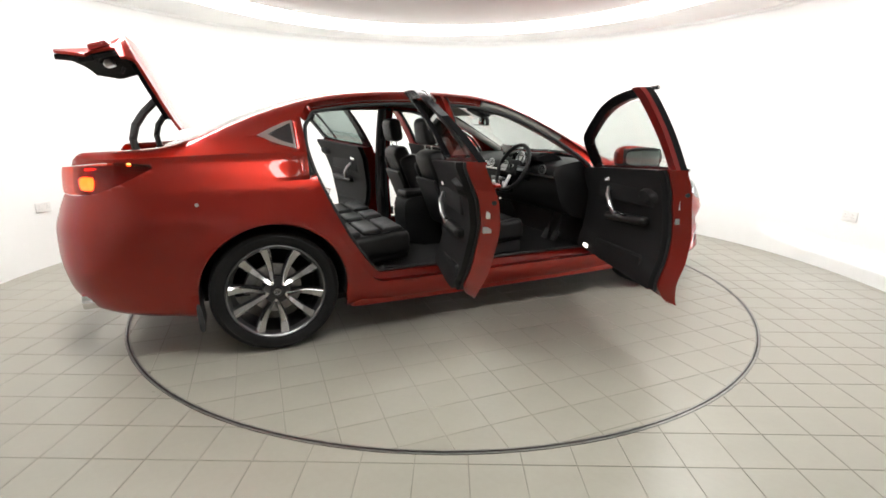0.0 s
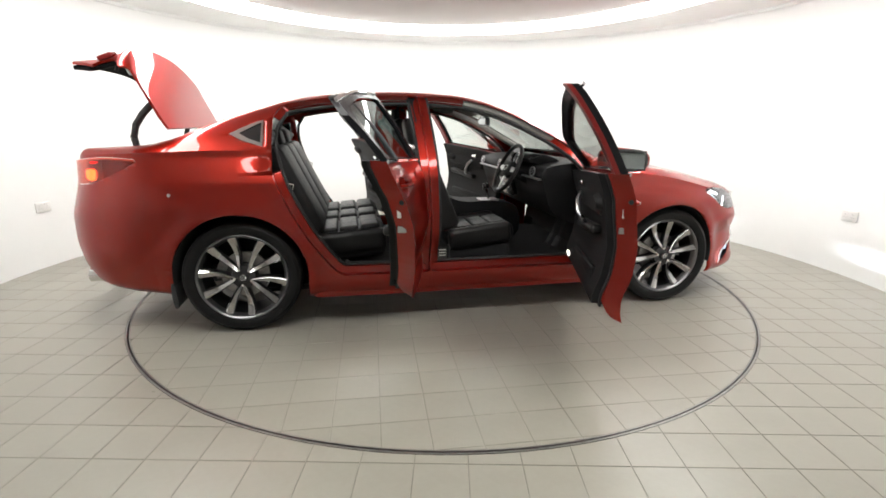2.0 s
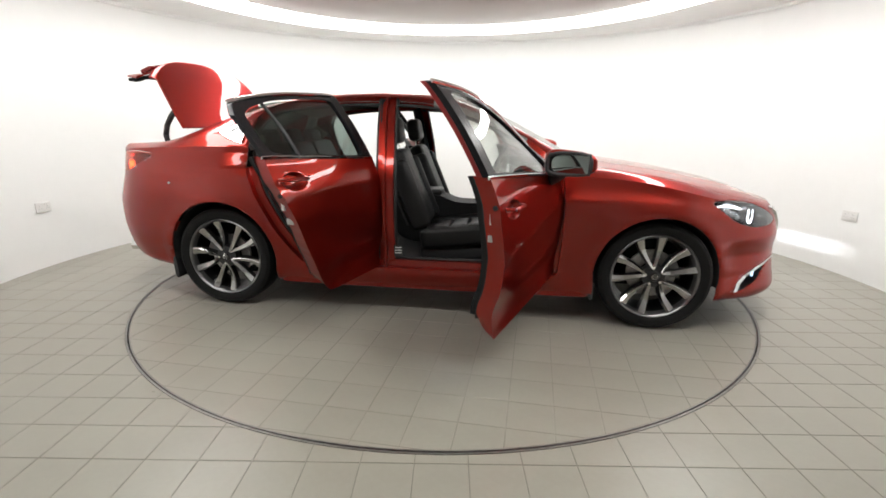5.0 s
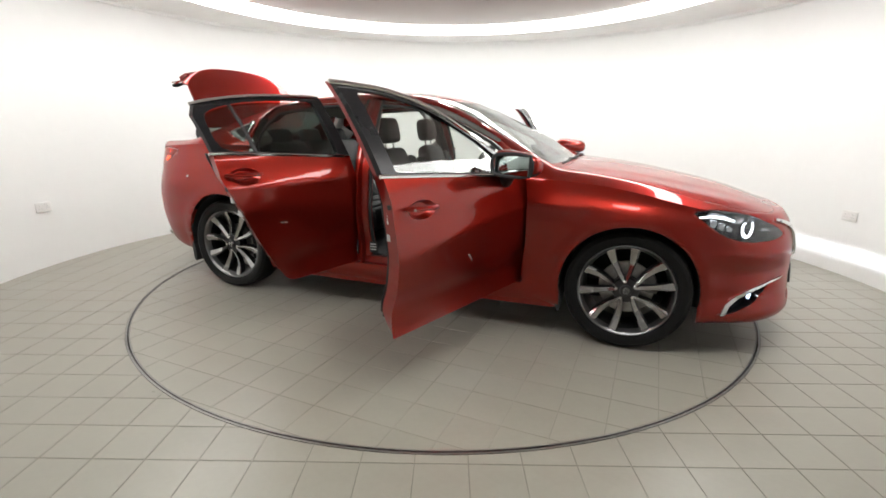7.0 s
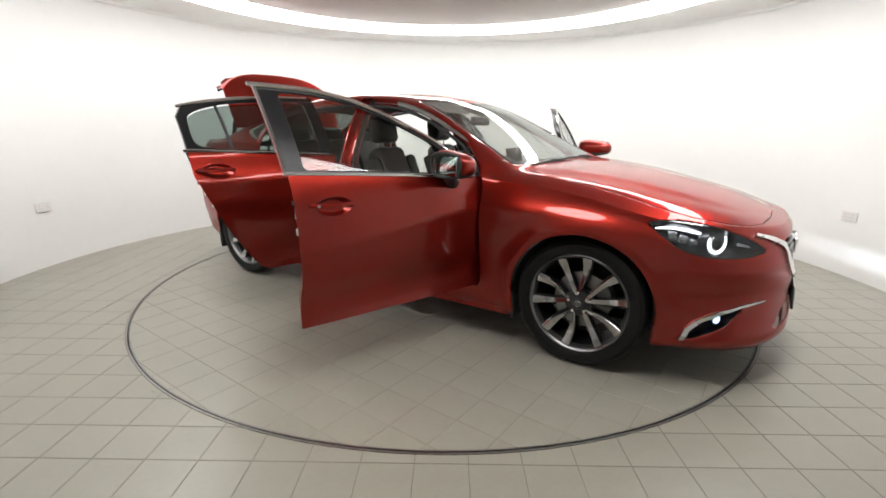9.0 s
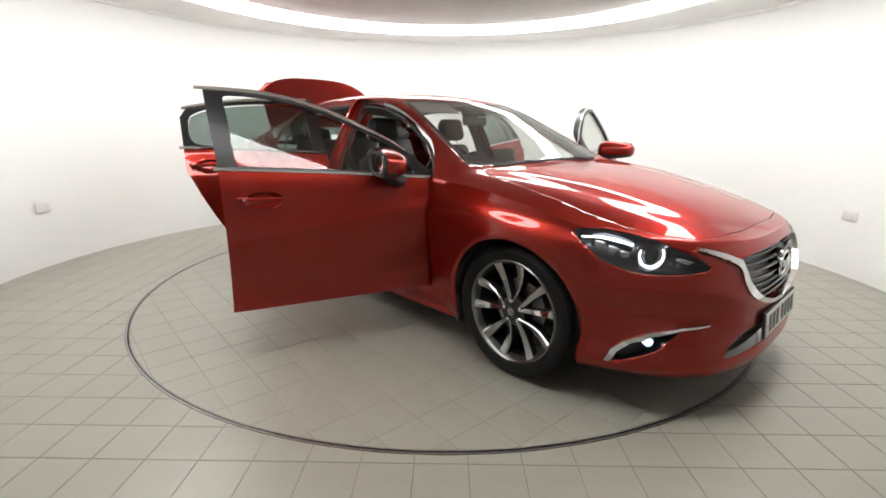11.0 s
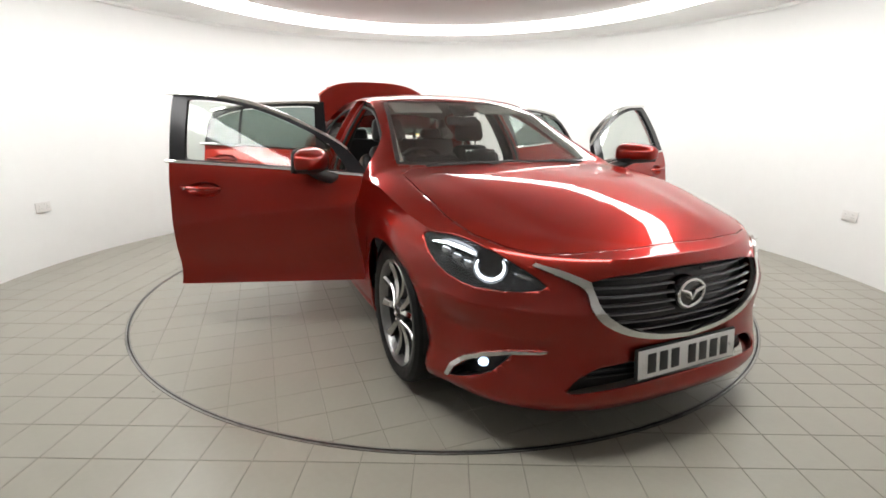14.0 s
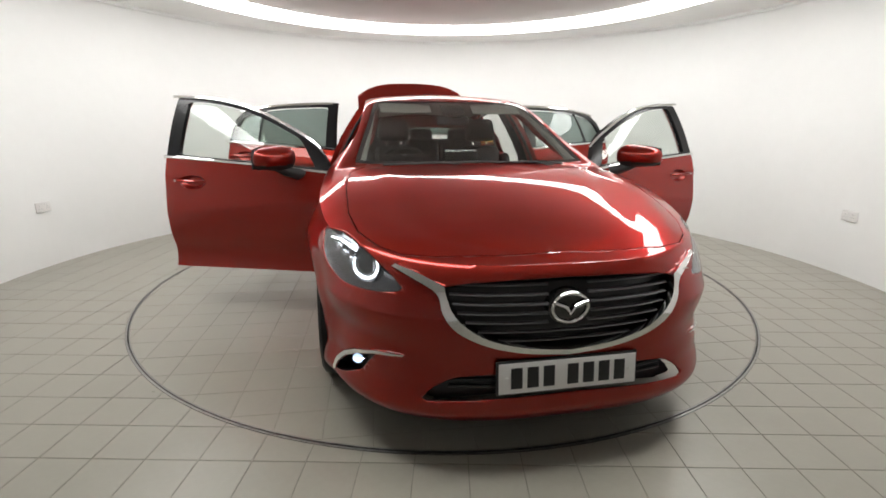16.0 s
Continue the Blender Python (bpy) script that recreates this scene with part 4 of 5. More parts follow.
    tube(bm, [(hxx + 0.095, yy + 0.004, hz + 0.004), (hxx + 0.075, yy + 0.024, hz + 0.006), (hxx + 0.02, yy + 0.034, hz + 0.007), (hxx - 0.05, yy + 0.034, hz + 0.010), (hxx - 0.095, yy + 0.026, hz + 0.012), (hxx - 0.110, yy + 0.002, hz + 0.012)],
         [0.010, 0.012, 0.013, 0.013, 0.012, 0.010], 10, False, 0.75)
    part("handle", place(bm), RED, door, "body-coloured pull handle")
    if front:
        bm = bmesh.new()
        lathe(bm, [(0, 0), (0.0065, 0), (0.0065, 0.003), (0, 0.003)], 14, pose(hxx - 0.085, yy + 0.038, hz + 0.011, -90), close=False)
        part("lock_button", place(bm), SATIN, door)
    # inside: armrest, pull, switches, release, pocket, speaker
    yin = (surface_y(hxx, 0.75) - 0.125)
    cx = 0.20 if front else -0.72
    bm = bmesh.new()
    blob(bm, (cx - 0.05, yin - 0.020, 0.715), (0.46 if front else 0.38, 0.060, 0.050), 0.022, pose(0, 0, 0, 0, 6 if front else 3, 0))
    part("armrest", place(bm), LEATHER, door)
    bm = bmesh.new()
    blob(bm, (cx + 0.0, yin - 0.012, 0.86), (0.66 if front else 0.50, 0.030, 0.12), 0.014, pose(0, 0, 0, 0, 3, 0))
    part("upper_card", place(bm), DASH, door)
    bm = bmesh.new()
    tube(bm, [(cx + 0.05, yin - 0.04, 0.72), (cx + 0.075, yin - 0.062, 0.77), (cx + 0.12, yin - 0.062, 0.83), (cx + 0.16, yin - 0.04, 0.87)], [0.012, 0.014, 0.013, 0.010], 8)
    part("pull_grip", place(bm), SATIN, door, "satin silver pull grip")
    bm = bmesh.new()
    blob(bm, (cx + 0.20, yin - 0.038, 0.915), (0.075, 0.014, 0.026), 0.006, pose(0, 0, 0, 0, 8, 0))
    part("release_lever", place(bm), CHROME, door)
    for k in range(4 if front else 1):
        bm = bmesh.new()
        blob(bm, (cx + 0.02 - 0.036 * k, yin - 0.050, 0.750 - 0.003 * k), (0.026, 0.018, 0.010), 0.003)
        part("window_switch", place(bm), BLACK_GLOSS, door)
    bm = bmesh.new()
    blob(bm, (cx + 0.02, yin - 0.014, 0.47), (0.58 if front else 0.36, 0.032, 0.12), 0.015, pose(0, 0, 0, 0, 3, 0))
    part("door_pocket", place(bm), DASH, door)
    bm = bmesh.new()
    lathe(bm, [(0.0, 0.0), (0.075, 0.0), (0.080, 0.006), (0.0, 0.010)], 32, pose(cx + (0.38 if front else 0.22), yin + 0.004, 0.50, 90), close=False)
    part("speaker_cover", place(bm), BLACK_TRIM, door)
    # latch, stickers and plug on the free edge
    ex = outline_x(outline, 0.78, front)
    bm = bmesh.new()
    box(bm, ex - 0.003, surface_y(ex, 0.78) - 0.075, 0.755, ex + 0.01, surface_y(ex, 0.78) - 0.035, 0.785, 0.002)
    part("latch", place(bm), SATIN, door)
    ex = outline_x(outline, 0.86, front)
    bm = bmesh.new()
    box(bm, ex - 0.0035, surface_y(ex, 0.86) - 0.055, 0.83, ex + 0.01, surface_y(ex, 0.86) - 0.038, 0.89)
    part("sticker", place(bm), LABEL_WHITE, door, "white label on the door edge", smooth=False)
    ex = outline_x(outline, 0.905, front)
    bm = bmesh.new()
    lathe(bm, [(0, 0), (0.011, 0), (0.011, 0.012), (0, 0.012)], 14, pose(ex - 0.019, surface_y(ex, 0.9) - 0.022, 0.905, 0, 90, 0), close=False)
    part("rubber_plug", place(bm), SEAL, door)
    if front:
        # lamp in the card's foot, mirror on the belt
        bm = bmesh.new()
        blob(bm, (0.62, surface_y(0.62, 0.432) - 0.129, 0.432), (0.060, 0.014, 0.026), 0.006)
        part("courtesy_lamp", place(bm), PUDDLE, door, "lit courtesy lamp in the door foot")
        my = surface_y(0.55, 0.98)
        bm = bmesh.new()
        tube(bm, [(0.64, my - 0.02, 0.945), (0.61, my + 0.015, 0.938), (0.56, my + 0.055, 0.960), (0.52, my + 0.10, 0.995)], [0.036, 0.036, 0.034, 0.036], 12, False, 0.9)
        part("mirror_foot", place(bm), BLACK_TRIM, door)
        bm = bmesh.new()
        bmesh.ops.create_uvsphere(bm, u_segments=32, v_segments=20, radius=1.0)
        for v in bm.verts:
            x, y, z = v.co
            e = 0.62
            f = lambda c: math.copysign(abs(c) ** e, c)
            bx, by, bz = f(x), f(y), f(z)
            if bx < 0:
                bx *= 0.40
            k = 1 - 0.20 * max(0, by) * (0.5 + 0.5 * max(0, bx))
            v.co = (0.102 * bx * k - 0.03 * by * 0.6, 0.142 * by, (0.070 - 0.014 * by) * bz * (1 - 0.30 * max(0, bx) ** 2))
        moved(bm, pose(0.51, my + 0.138, 1.040, 0, 0, 0))
        lower = bm.copy()
        mb = bm
        drop(mb, [f for f in mb.faces if f.calc_center_median().z < 1.004])
        drop(lower, [f for f in lower.faces if f.calc_center_median().z >= 1.004])
        part("mirror_shell", place(slab(mb, 0.0, -0.004)), RED, door, "red door mirror cover")
        part("mirror_underside", place(slab(lower, 0.0, -0.004)), BLACK_TRIM, door)
        bm = bmesh.new()
        blob(bm, (0.473, my + 0.138, 1.040), (0.012, 0.232, 0.112), 0.005, pose(0, 0, 0, 0, 4, 8))
        tube(bm, [(0.462, my + 0.138 + 0.117 * f(math.cos(k * math.pi / 14)), 1.040 + 0.057 * f(math.sin(k * math.pi / 14))) for k in range(28)], 0.009, 8, True)
        part("mirror_bezel", place(bm), SEAL, door)
        bm = bmesh.new()
        blob(bm, (0.4655, my + 0.138, 1.040), (0.004, 0.212, 0.094), 0.0018, pose(0, 0, 0, 0, 4, 8))
        part("mirror_glass", place(bm), MIRROR, door, "silvered mirror glass")
    return door


RIM_GREY = mat("grey_alloy_lip", (0.22, 0.22, 0.22), 0.30, 0.95, var=0.08, scale=50)
PUDDLE = mat("courtesy_lamp_glow", (0.9, 0.9, 0.9), 0.4, emit=(1.0, 0.92, 0.8), power=3.0)


def outline_x(poly, z, front):
    """Where the free (rear) edge of a door lies at a height."""
    xs = []
    for (x0, z0), (x1, z1) in zip(poly, poly[1:] + poly[:1]):
        if (z0 > z) != (z1 > z):
            xs.append(x0 + (x1 - x0) * (z - z0) / (z1 - z0))
    return min(xs) + 0.024


# ---- the car: seats and cabin ----
def build_seat(car, y, passenger):
    """A front seat: cushion with bolsters, backrest, headrest."""
    seat = part("front_seat", seat_cushion(), LEATHER, car, "black leather front seat")
    seat.matrix_basis = pose(0.10, y, 0.0)
    bm = bmesh.new()
    lean = pose(0, 0, 0, 0, -22, 0)
    blob(bm, (-0.30, 0, 0.79), (0.13, 0.36, 0.58), 0.055, lean, 0.12)
    part("backrest", bm, LEATHER, seat)
    for s in (-1, 1):
        bm = bmesh.new()
        blob(bm, (-0.275, s * 0.205, 0.76), (0.15, 0.085, 0.50), 0.04, lean, 0.05)
        part("back_bolster", bm, LEATHER, seat)
        bm = bmesh.new()
        blob(bm, (0.03, s * 0.215, 0.475), (0.46, 0.085, 0.15), 0.04, pose(0, 0, 0, 0, -7, 0))
        part("cushion_bolster", bm, LEATHER, seat)
    for k in range(4):
        bm = bmesh.new()
        blob(bm, (-0.195 - 0.052 * k, 0, 0.60 + 0.115 * k), (0.035, 0.28, 0.108), 0.017, lean)
        part("back_pad", bm, LEATHER, seat)
    for k in range(3):
        bm = bmesh.new()
        blob(bm, (-0.06 + 0.125 * k, 0, 0.512 + 0.014 * k), (0.118, 0.28, 0.035), 0.017, pose(0, 0, 0, 0, -7, 0))
        part("cushion_pad", bm, LEATHER, seat)
    bm = bmesh.new()
    blob(bm, (-0.420, 0, 1.190), (0.105, 0.265, 0.185), 0.045, pose(0, 0, 0, 0, -10, 0), 0.12)
    part("headrest", bm, LEATHER, seat)
    for s in (-0.06, 0.06):
        bm = bmesh.new()
        tube(bm, [(-0.395, s, 1.02), (-0.415, s, 1.14)], 0.006, 8)
        part("headrest_post", bm, CHROME, seat)
    bm = bmesh.new()
    blob(bm, (0.03, 0, 0.36), (0.46, 0.44, 0.10), 0.02)
    part("seat_base", bm, BLACK_TRIM, seat)
    bm = bmesh.new()
    blob(bm, (-0.36, 0, 0.70), (0.025, 0.34, 0.36), 0.01, lean)
    part("back_pocket", bm, BLACK_TRIM, seat)
    return seat


def seat_cushion():
    bm = bmesh.new()
    t = pose(0, 0, 0, 0, -7, 0)
    blob(bm, (0.05, 0, 0.455), (0.52, 0.36, 0.13), 0.05, t)
    return bm


def build_cabin(car):
    bm = bmesh.new()
    box(bm, -1.30, -0.80, 0.215, 1.05, 0.80, 0.255, 0.01)
    part("cabin_floor", bm, CARPET, car, "black carpet")
    for y in (-0.37, 0.37):
        build_seat(car, y, y > 0)
    # rear bench
    bm = bmesh.new()
    t = pose(0, 0, 0, 0, -5, 0)
    blob(bm, (-0.78, 0, 0.40), (0.48, 1.24, 0.10), 0.03, t)
    bench = part("rear_bench", bm, LEATHER, car, "black leather rear bench")
    for y, w in ((-0.40, 0.46), (0.0, 0.34), (0.40, 0.46)):
        bm = bmesh.new()
        blob(bm, (-0.78, y, 0.46), (0.50, w, 0.17), 0.045, t)
        part("bench_cushion", bm, LEATHER, bench)
        bm = bmesh.new()
        blob(bm, (-1.125, y, 0.80), (0.15, w, 0.62), 0.05, pose(0, 0, 0, 0, -25, 0))
        part("bench_backrest", bm, LEATHER, bench)
        for k in range(3):
            bm = bmesh.new()
            blob(bm, (-0.92 + 0.14 * k, y, 0.537 + 0.012 * k), (0.13, w - 0.10, 0.045), 0.02, t)
            part("cushion_pad", bm, LEATHER, bench)
        for k in range(4):
            bm = bmesh.new()
            blob(bm, (-1.005 - 0.062 * k, y, 0.62 + 0.13 * k), (0.04, w - 0.12, 0.12), 0.018, pose(0, 0, 0, 0, -25, 0))
            part("back_pad", bm, LEATHER, bench)
    for y in (-0.40, 0.0, 0.40):
        bm = bmesh.new()
        blob(bm, (-1.275, y, 1.125), (0.09, 0.25, 0.14), 0.04, pose(0, 0, 0, 0, -14, 0), 0.1)
        part("rear_headrest", bm, LEATHER, bench)
    bm = bmesh.new()
    blob(bm, (-1.60, 0, 1.06), (0.52, 1.16, 0.03), 0.012)
    part("parcel_shelf", bm, CARPET, car)
    # dashboard
    bm = bmesh.new()
    prof = [(0.98, 0.985), (0.80, 0.990), (0.62, 0.975), (0.53, 0.950), (0.50, 0.905), (0.53, 0.850), (0.56, 0.74), (0.62, 0.62), (0.80, 0.55), (1.05, 0.55), (1.05, 0.95)]
    prism(bm, round_poly(prof, 2), -0.735, 0.735, "y", 0.012)
    dash = part("dashboard", bm, DASH, car, "dark soft-touch dashboard")
    bm = bmesh.new()
    prism(bm, round_poly([(0.70, 0.965), (0.52, 0.965), (0.465, 1.005), (0.50, 1.040), (0.62, 1.035), (0.74, 0.985)], 2), -0.55, -0.19, "y", 0.02)
    part("instrument_hood", bm, DASH, dash)
    for y, r in ((-0.44, 0.048), (-0.37, 0.055), (-0.30, 0.048)):
        bm = bmesh.new()
        lathe(bm, [(0, 0), (r - 0.004, 0), (r, 0.006), (r - 0.005, 0.014), (r - 0.010, 0.004), (0, 0.004)], 32, pose(0.470, y, 0.985, 0, -72, 0), close=False)
        part("gauge", bm, SATIN if r > 0.05 else BLACK_GLOSS, dash)
    bm = bmesh.new()
    box(bm, 0.535, -0.725, 0.872, 0.490, 0.735, 0.884, 0.003)
    part("dash_strip", bm, SATIN, dash, "satin silver dash strip")
    bm = bmesh.new()
    blob(bm, (0.60, 0.0, 1.025), (0.016, 0.225, 0.105), 0.006, pose(0, 0, 0, 0, -14, 0))
    part("screen", bm, SCREEN, dash, "dark centre display")
    for y in (-0.62, -0.11, 0.11, 0.62):
        bm = bmesh.new()
        ring = [(0.488 + 0.004 * math.sin(i * math.pi / 8), y + 0.045 * math.cos(i * math.pi / 8), 0.925 + 0.030 * math.sin(i * math.pi / 8)) for i in range(16)]
        tube(bm, ring, 0.005, 6, True)
        for k in (-0.012, 0, 0.012):
            blob(bm, (0.492, y, 0.925 + k), (0.006, 0.075, 0.004), 0.0015)
        part("air_vent", bm, SATIN, dash)
    bm = bmesh.new()
    blob(bm, (0.53, 0, 0.755), (0.05, 0.25, 0.14), 0.012, pose(0, 0, 0, 0, -16, 0))
    part("climate_panel", bm, BLACK_GLOSS, dash)
    for y in (-0.08, 0.0, 0.08):
        bm = bmesh.new()
        lathe(bm, [(0, 0), (0.020, 0), (0.018, 0.016), (0, 0.018)], 20, pose(0.510, y, 0.765, 0, -74, 0), close=False)
        part("control_knob", bm, SATIN, dash)
    # centre console
    bm = bmesh.new()
    prism(bm, round_poly([(0.60, 0.60), (0.40, 0.645), (0.10, 0.640), (-0.02, 0.70), (-0.38, 0.70), (-0.40, 0.60), (-0.38, 0.30), (0.60, 0.30)], 2), -0.125, 0.125, "y", 0.012)
    console = part("centre_console", bm, DASH, car, "dark centre console with gear lever")
    bm = bmesh.new()
    tube(bm, [(0.36, -0.02, 0.64), (0.345, -0.02, 0.70), (0.335, -0.02, 0.725)], [0.010, 0.009, 0.012], 8)
    blob(bm, (0.332, -0.02, 0.752), (0.05, 0.045, 0.055), 0.018)
    part("gear_lever", bm, BLACK_GLOSS, console)
    bm = bmesh.new()
    blob(bm, (0.35, -0.02, 0.642), (0.16, 0.13, 0.012), 0.005)
    part("gear_surround", bm, SATIN, console)
    bm = bmesh.new()
    blob(bm, (-0.20, 0, 0.715), (0.36, 0.21, 0.05), 0.02)
    part("console_armrest", bm, LEATHER, console)
    # steering wheel, on the right
    m = pose(0.395, -0.37, 0.925, 0, -64, 0)
    bm = bmesh.new()
    ring = [m @ Vector((0.182 * math.cos(i * math.pi / 20), 0.182 * math.sin(i * math.pi / 20), 0)) for i in range(40)]
    tube(bm, ring, 0.0155, 10, True)
    sw = part("steering_wheel", bm, LEATHER, car, "black leather steering wheel")
    bm = bmesh.new()
    blob(bm, (0, 0, 0), (0.125, 0.135, 0.05), 0.022, seg=4)
    moved(bm, m @ pose(0, 0, -0.01))
    part("wheel_hub", bm, DASH, sw)
    for a in (90, -90, 180):
        bm = bmesh.new()
        blob(bm, (0.115, 0, -0.006), (0.13, 0.036, 0.014), 0.006)
        moved(bm, m @ pose(0, 0, 0, 0, 0, a))
        part("wheel_spoke", bm, SATIN, sw)
    bm = bmesh.new()
    ring = [m @ Vector((0.020 * math.cos(i * math.pi / 10), 0.024 * math.sin(i * math.pi / 10), 0.017)) for i in range(20)]
    tube(bm, ring, 0.0025, 6, True)
    part("wheel_badge", bm, CHROME, sw)
    bm = bmesh.new()
    tube(bm, [(0.42, -0.37, 0.90), (0.60, -0.37, 0.82)], 0.035, 12)
    part("steering_column", bm, DASH, sw)
    for s in (-1, 1):
        bm = bmesh.new()
        tube(bm, [(0.44, -0.37, 0.91), (0.425, -0.37 + s * 0.10, 0.915), (0.41, -0.37 + s * 0.165, 0.925)], [0.010, 0.008, 0.010], 8)
        part("stalk", bm, BLACK_TRIM, sw)
    # pedals
    for y in (-0.30, -0.42):
        bm = bmesh.new()
        blob(bm, (0.80, y, 0.36), (0.02, 0.06, 0.09), 0.006, pose(0, 0, 0, 0, 30, 0))
        tube(bm, [(0.81, y, 0.38), (0.86, y, 0.56)], 0.008, 6)
        part("pedal", bm, BLACK_TRIM, car)
    # inside mirror and its camera housing
    bm = bmesh.new()
    blob(bm, (0.31, 0, 1.262), (0.035, 0.235, 0.062), 0.016, pose(0, 0, 0, 0, -8, 0))
    rear = part("rear_view_mirror", bm, BLACK_TRIM, car)
    bm = bmesh.new()
    tube(bm, [(0.315, 0, 1.275), (0.345, 0, 1.325)], 0.010, 8)
    blob(bm, (0.285, 0, 1.335), (0.15, 0.16, 0.035), 0.015, pose(0, 0, 0, 0, 22, 0))
    part("mirror_mount", bm, BLACK_TRIM, rear)
    bm = bmesh.new()
    blob(bm, (0.2935, 0, 1.262), (0.003, 0.215, 0.048), 0.001, pose(0, 0, 0, 0, -8, 0))
    part("inside_mirror_glass", bm, MIRROR, rear)
    for s in (-1, 1):
        bm = bmesh.new()
        blob(bm, (0.24, s * 0.33, 1.345), (0.14, 0.36, 0.012), 0.005, pose(0, 0, 0, 0, 26, 0))
        part("sun_visor", bm, HEADLINER, car)


# ---- the car: body, lamps, grille, boot ----
def build_lamp_cluster(car, lens, side):
    """A headlamp: clear lens, dark bowl, projector, bright U-shaped running light."""
    fl = (lambda b: b) if side > 0 else flipped
    bowl = slab(lens, -0.085, -0.095)
    lamp = part("headlamp", fl(bowl), BOWL, car, "lit headlamp with a white ring light")
    rim = bmesh.new()
    for e in lens.edges:
        if len(e.link_faces) == 1:
            u, v = e.verts
            q = [rim.verts.new(p) for p in (u.co + u.normal * -0.002, v.co + v.normal * -0.002, v.co + v.normal * -0.09, u.co + u.normal * -0.09)]
            rim.faces.new(q)
    bmesh.ops.remove_doubles(rim, verts=rim.verts, dist=1e-5)
    part("housing", fl(rim), BOWL, lamp)
    g = part("lens", fl(slab(lens, 0.0, -0.003)), LENS, lamp)
    g.visible_shadow = False
    c = Vector((1.985, 0.690, 0.712))
    n = Vector((0.80, 0.58, 0.05)).normalized()
    m = Matrix.Translation(c) @ n.to_track_quat("Z", "Y").to_matrix().to_4x4()
    bm = bmesh.new()
    lathe(bm, [(0.0, 0.012), (0.018, 0.008), (0.028, -0.006), (0.031, -0.05), (0.0, -0.05)], 32, m, close=False)
    part("projector", fl(bm), SCREEN, lamp)
    bm = bmesh.new()
    lathe(bm, [(0.033, -0.03), (0.0335, 0.0), (0.038, 0.004), (0.040, 0.0), (0.040, -0.03)], 40, m)
    part("projector_ring", fl(bm), BOWL_BRIGHT, lamp)
    bm = bmesh.new()
    arc = [m @ Vector((0.054 * math.cos(radians(a)), 0.050 * math.sin(radians(a)), 0.002)) for a in range(150, 395, 12)]
    tube(bm, arc, [0.0024 + 0.0034 * math.sin(math.pi * k / (len(arc) - 1)) ** 0.6 for k in range(len(arc))], 8)
    part("ring_light", fl(bm), DRL, lamp, "glowing white ring light")
    bm = bmesh.new()
    rows = [((1.735, 0.822, 0.772), 0.003), ((1.80, 0.785, 0.775), 0.006), (((1.86, 0.752, 0.765)), 0.007), ((1.915, 0.716, 0.748), 0.005)]
    tube(bm, [r[0] for r in rows], [r[1] for r in rows], 8)
    part("light_bar", fl(bm), DRL, lamp)
    bm = bmesh.new()
    lathe(bm, [(0.043, -0.028), (0.0435, -0.004), (0.0465, 0.0), (0.048, -0.004), (0.048, -0.028)], 40, m)
    part("bezel_ring", fl(bm), BOWL_BRIGHT, lamp)
    bm = bmesh.new()
    lathe(bm, [(0.058, -0.045), (0.062, -0.006), (0.066, -0.002), (0.074, -0.02), (0.076, -0.045)], 40, m, radians(130), radians(410))
    part("outer_shroud", fl(bm), BOWL, lamp)
    for k in range(3):      # stepped bright reflector beside the projector
        bm = bmesh.new()
        blob(bm, (1.800 + 0.045 * k, 0.790 - 0.028 * k, 0.735 - 0.016 * k), (0.045, 0.03, 0.050 - 0.006 * k), 0.010, pose(0, 0, 0, 0, 12, -33))
        part("reflector", fl(bm), BOWL_BRIGHT, lamp)
    bm = bmesh.new()
    blob(bm, (2.085, 0.600, 0.692), (0.07, 0.03, 0.025), 0.008, pose(0, 0, 0, 0, 14, -40))
    part("indicator", fl(bm), BOWL_BRIGHT, lamp)


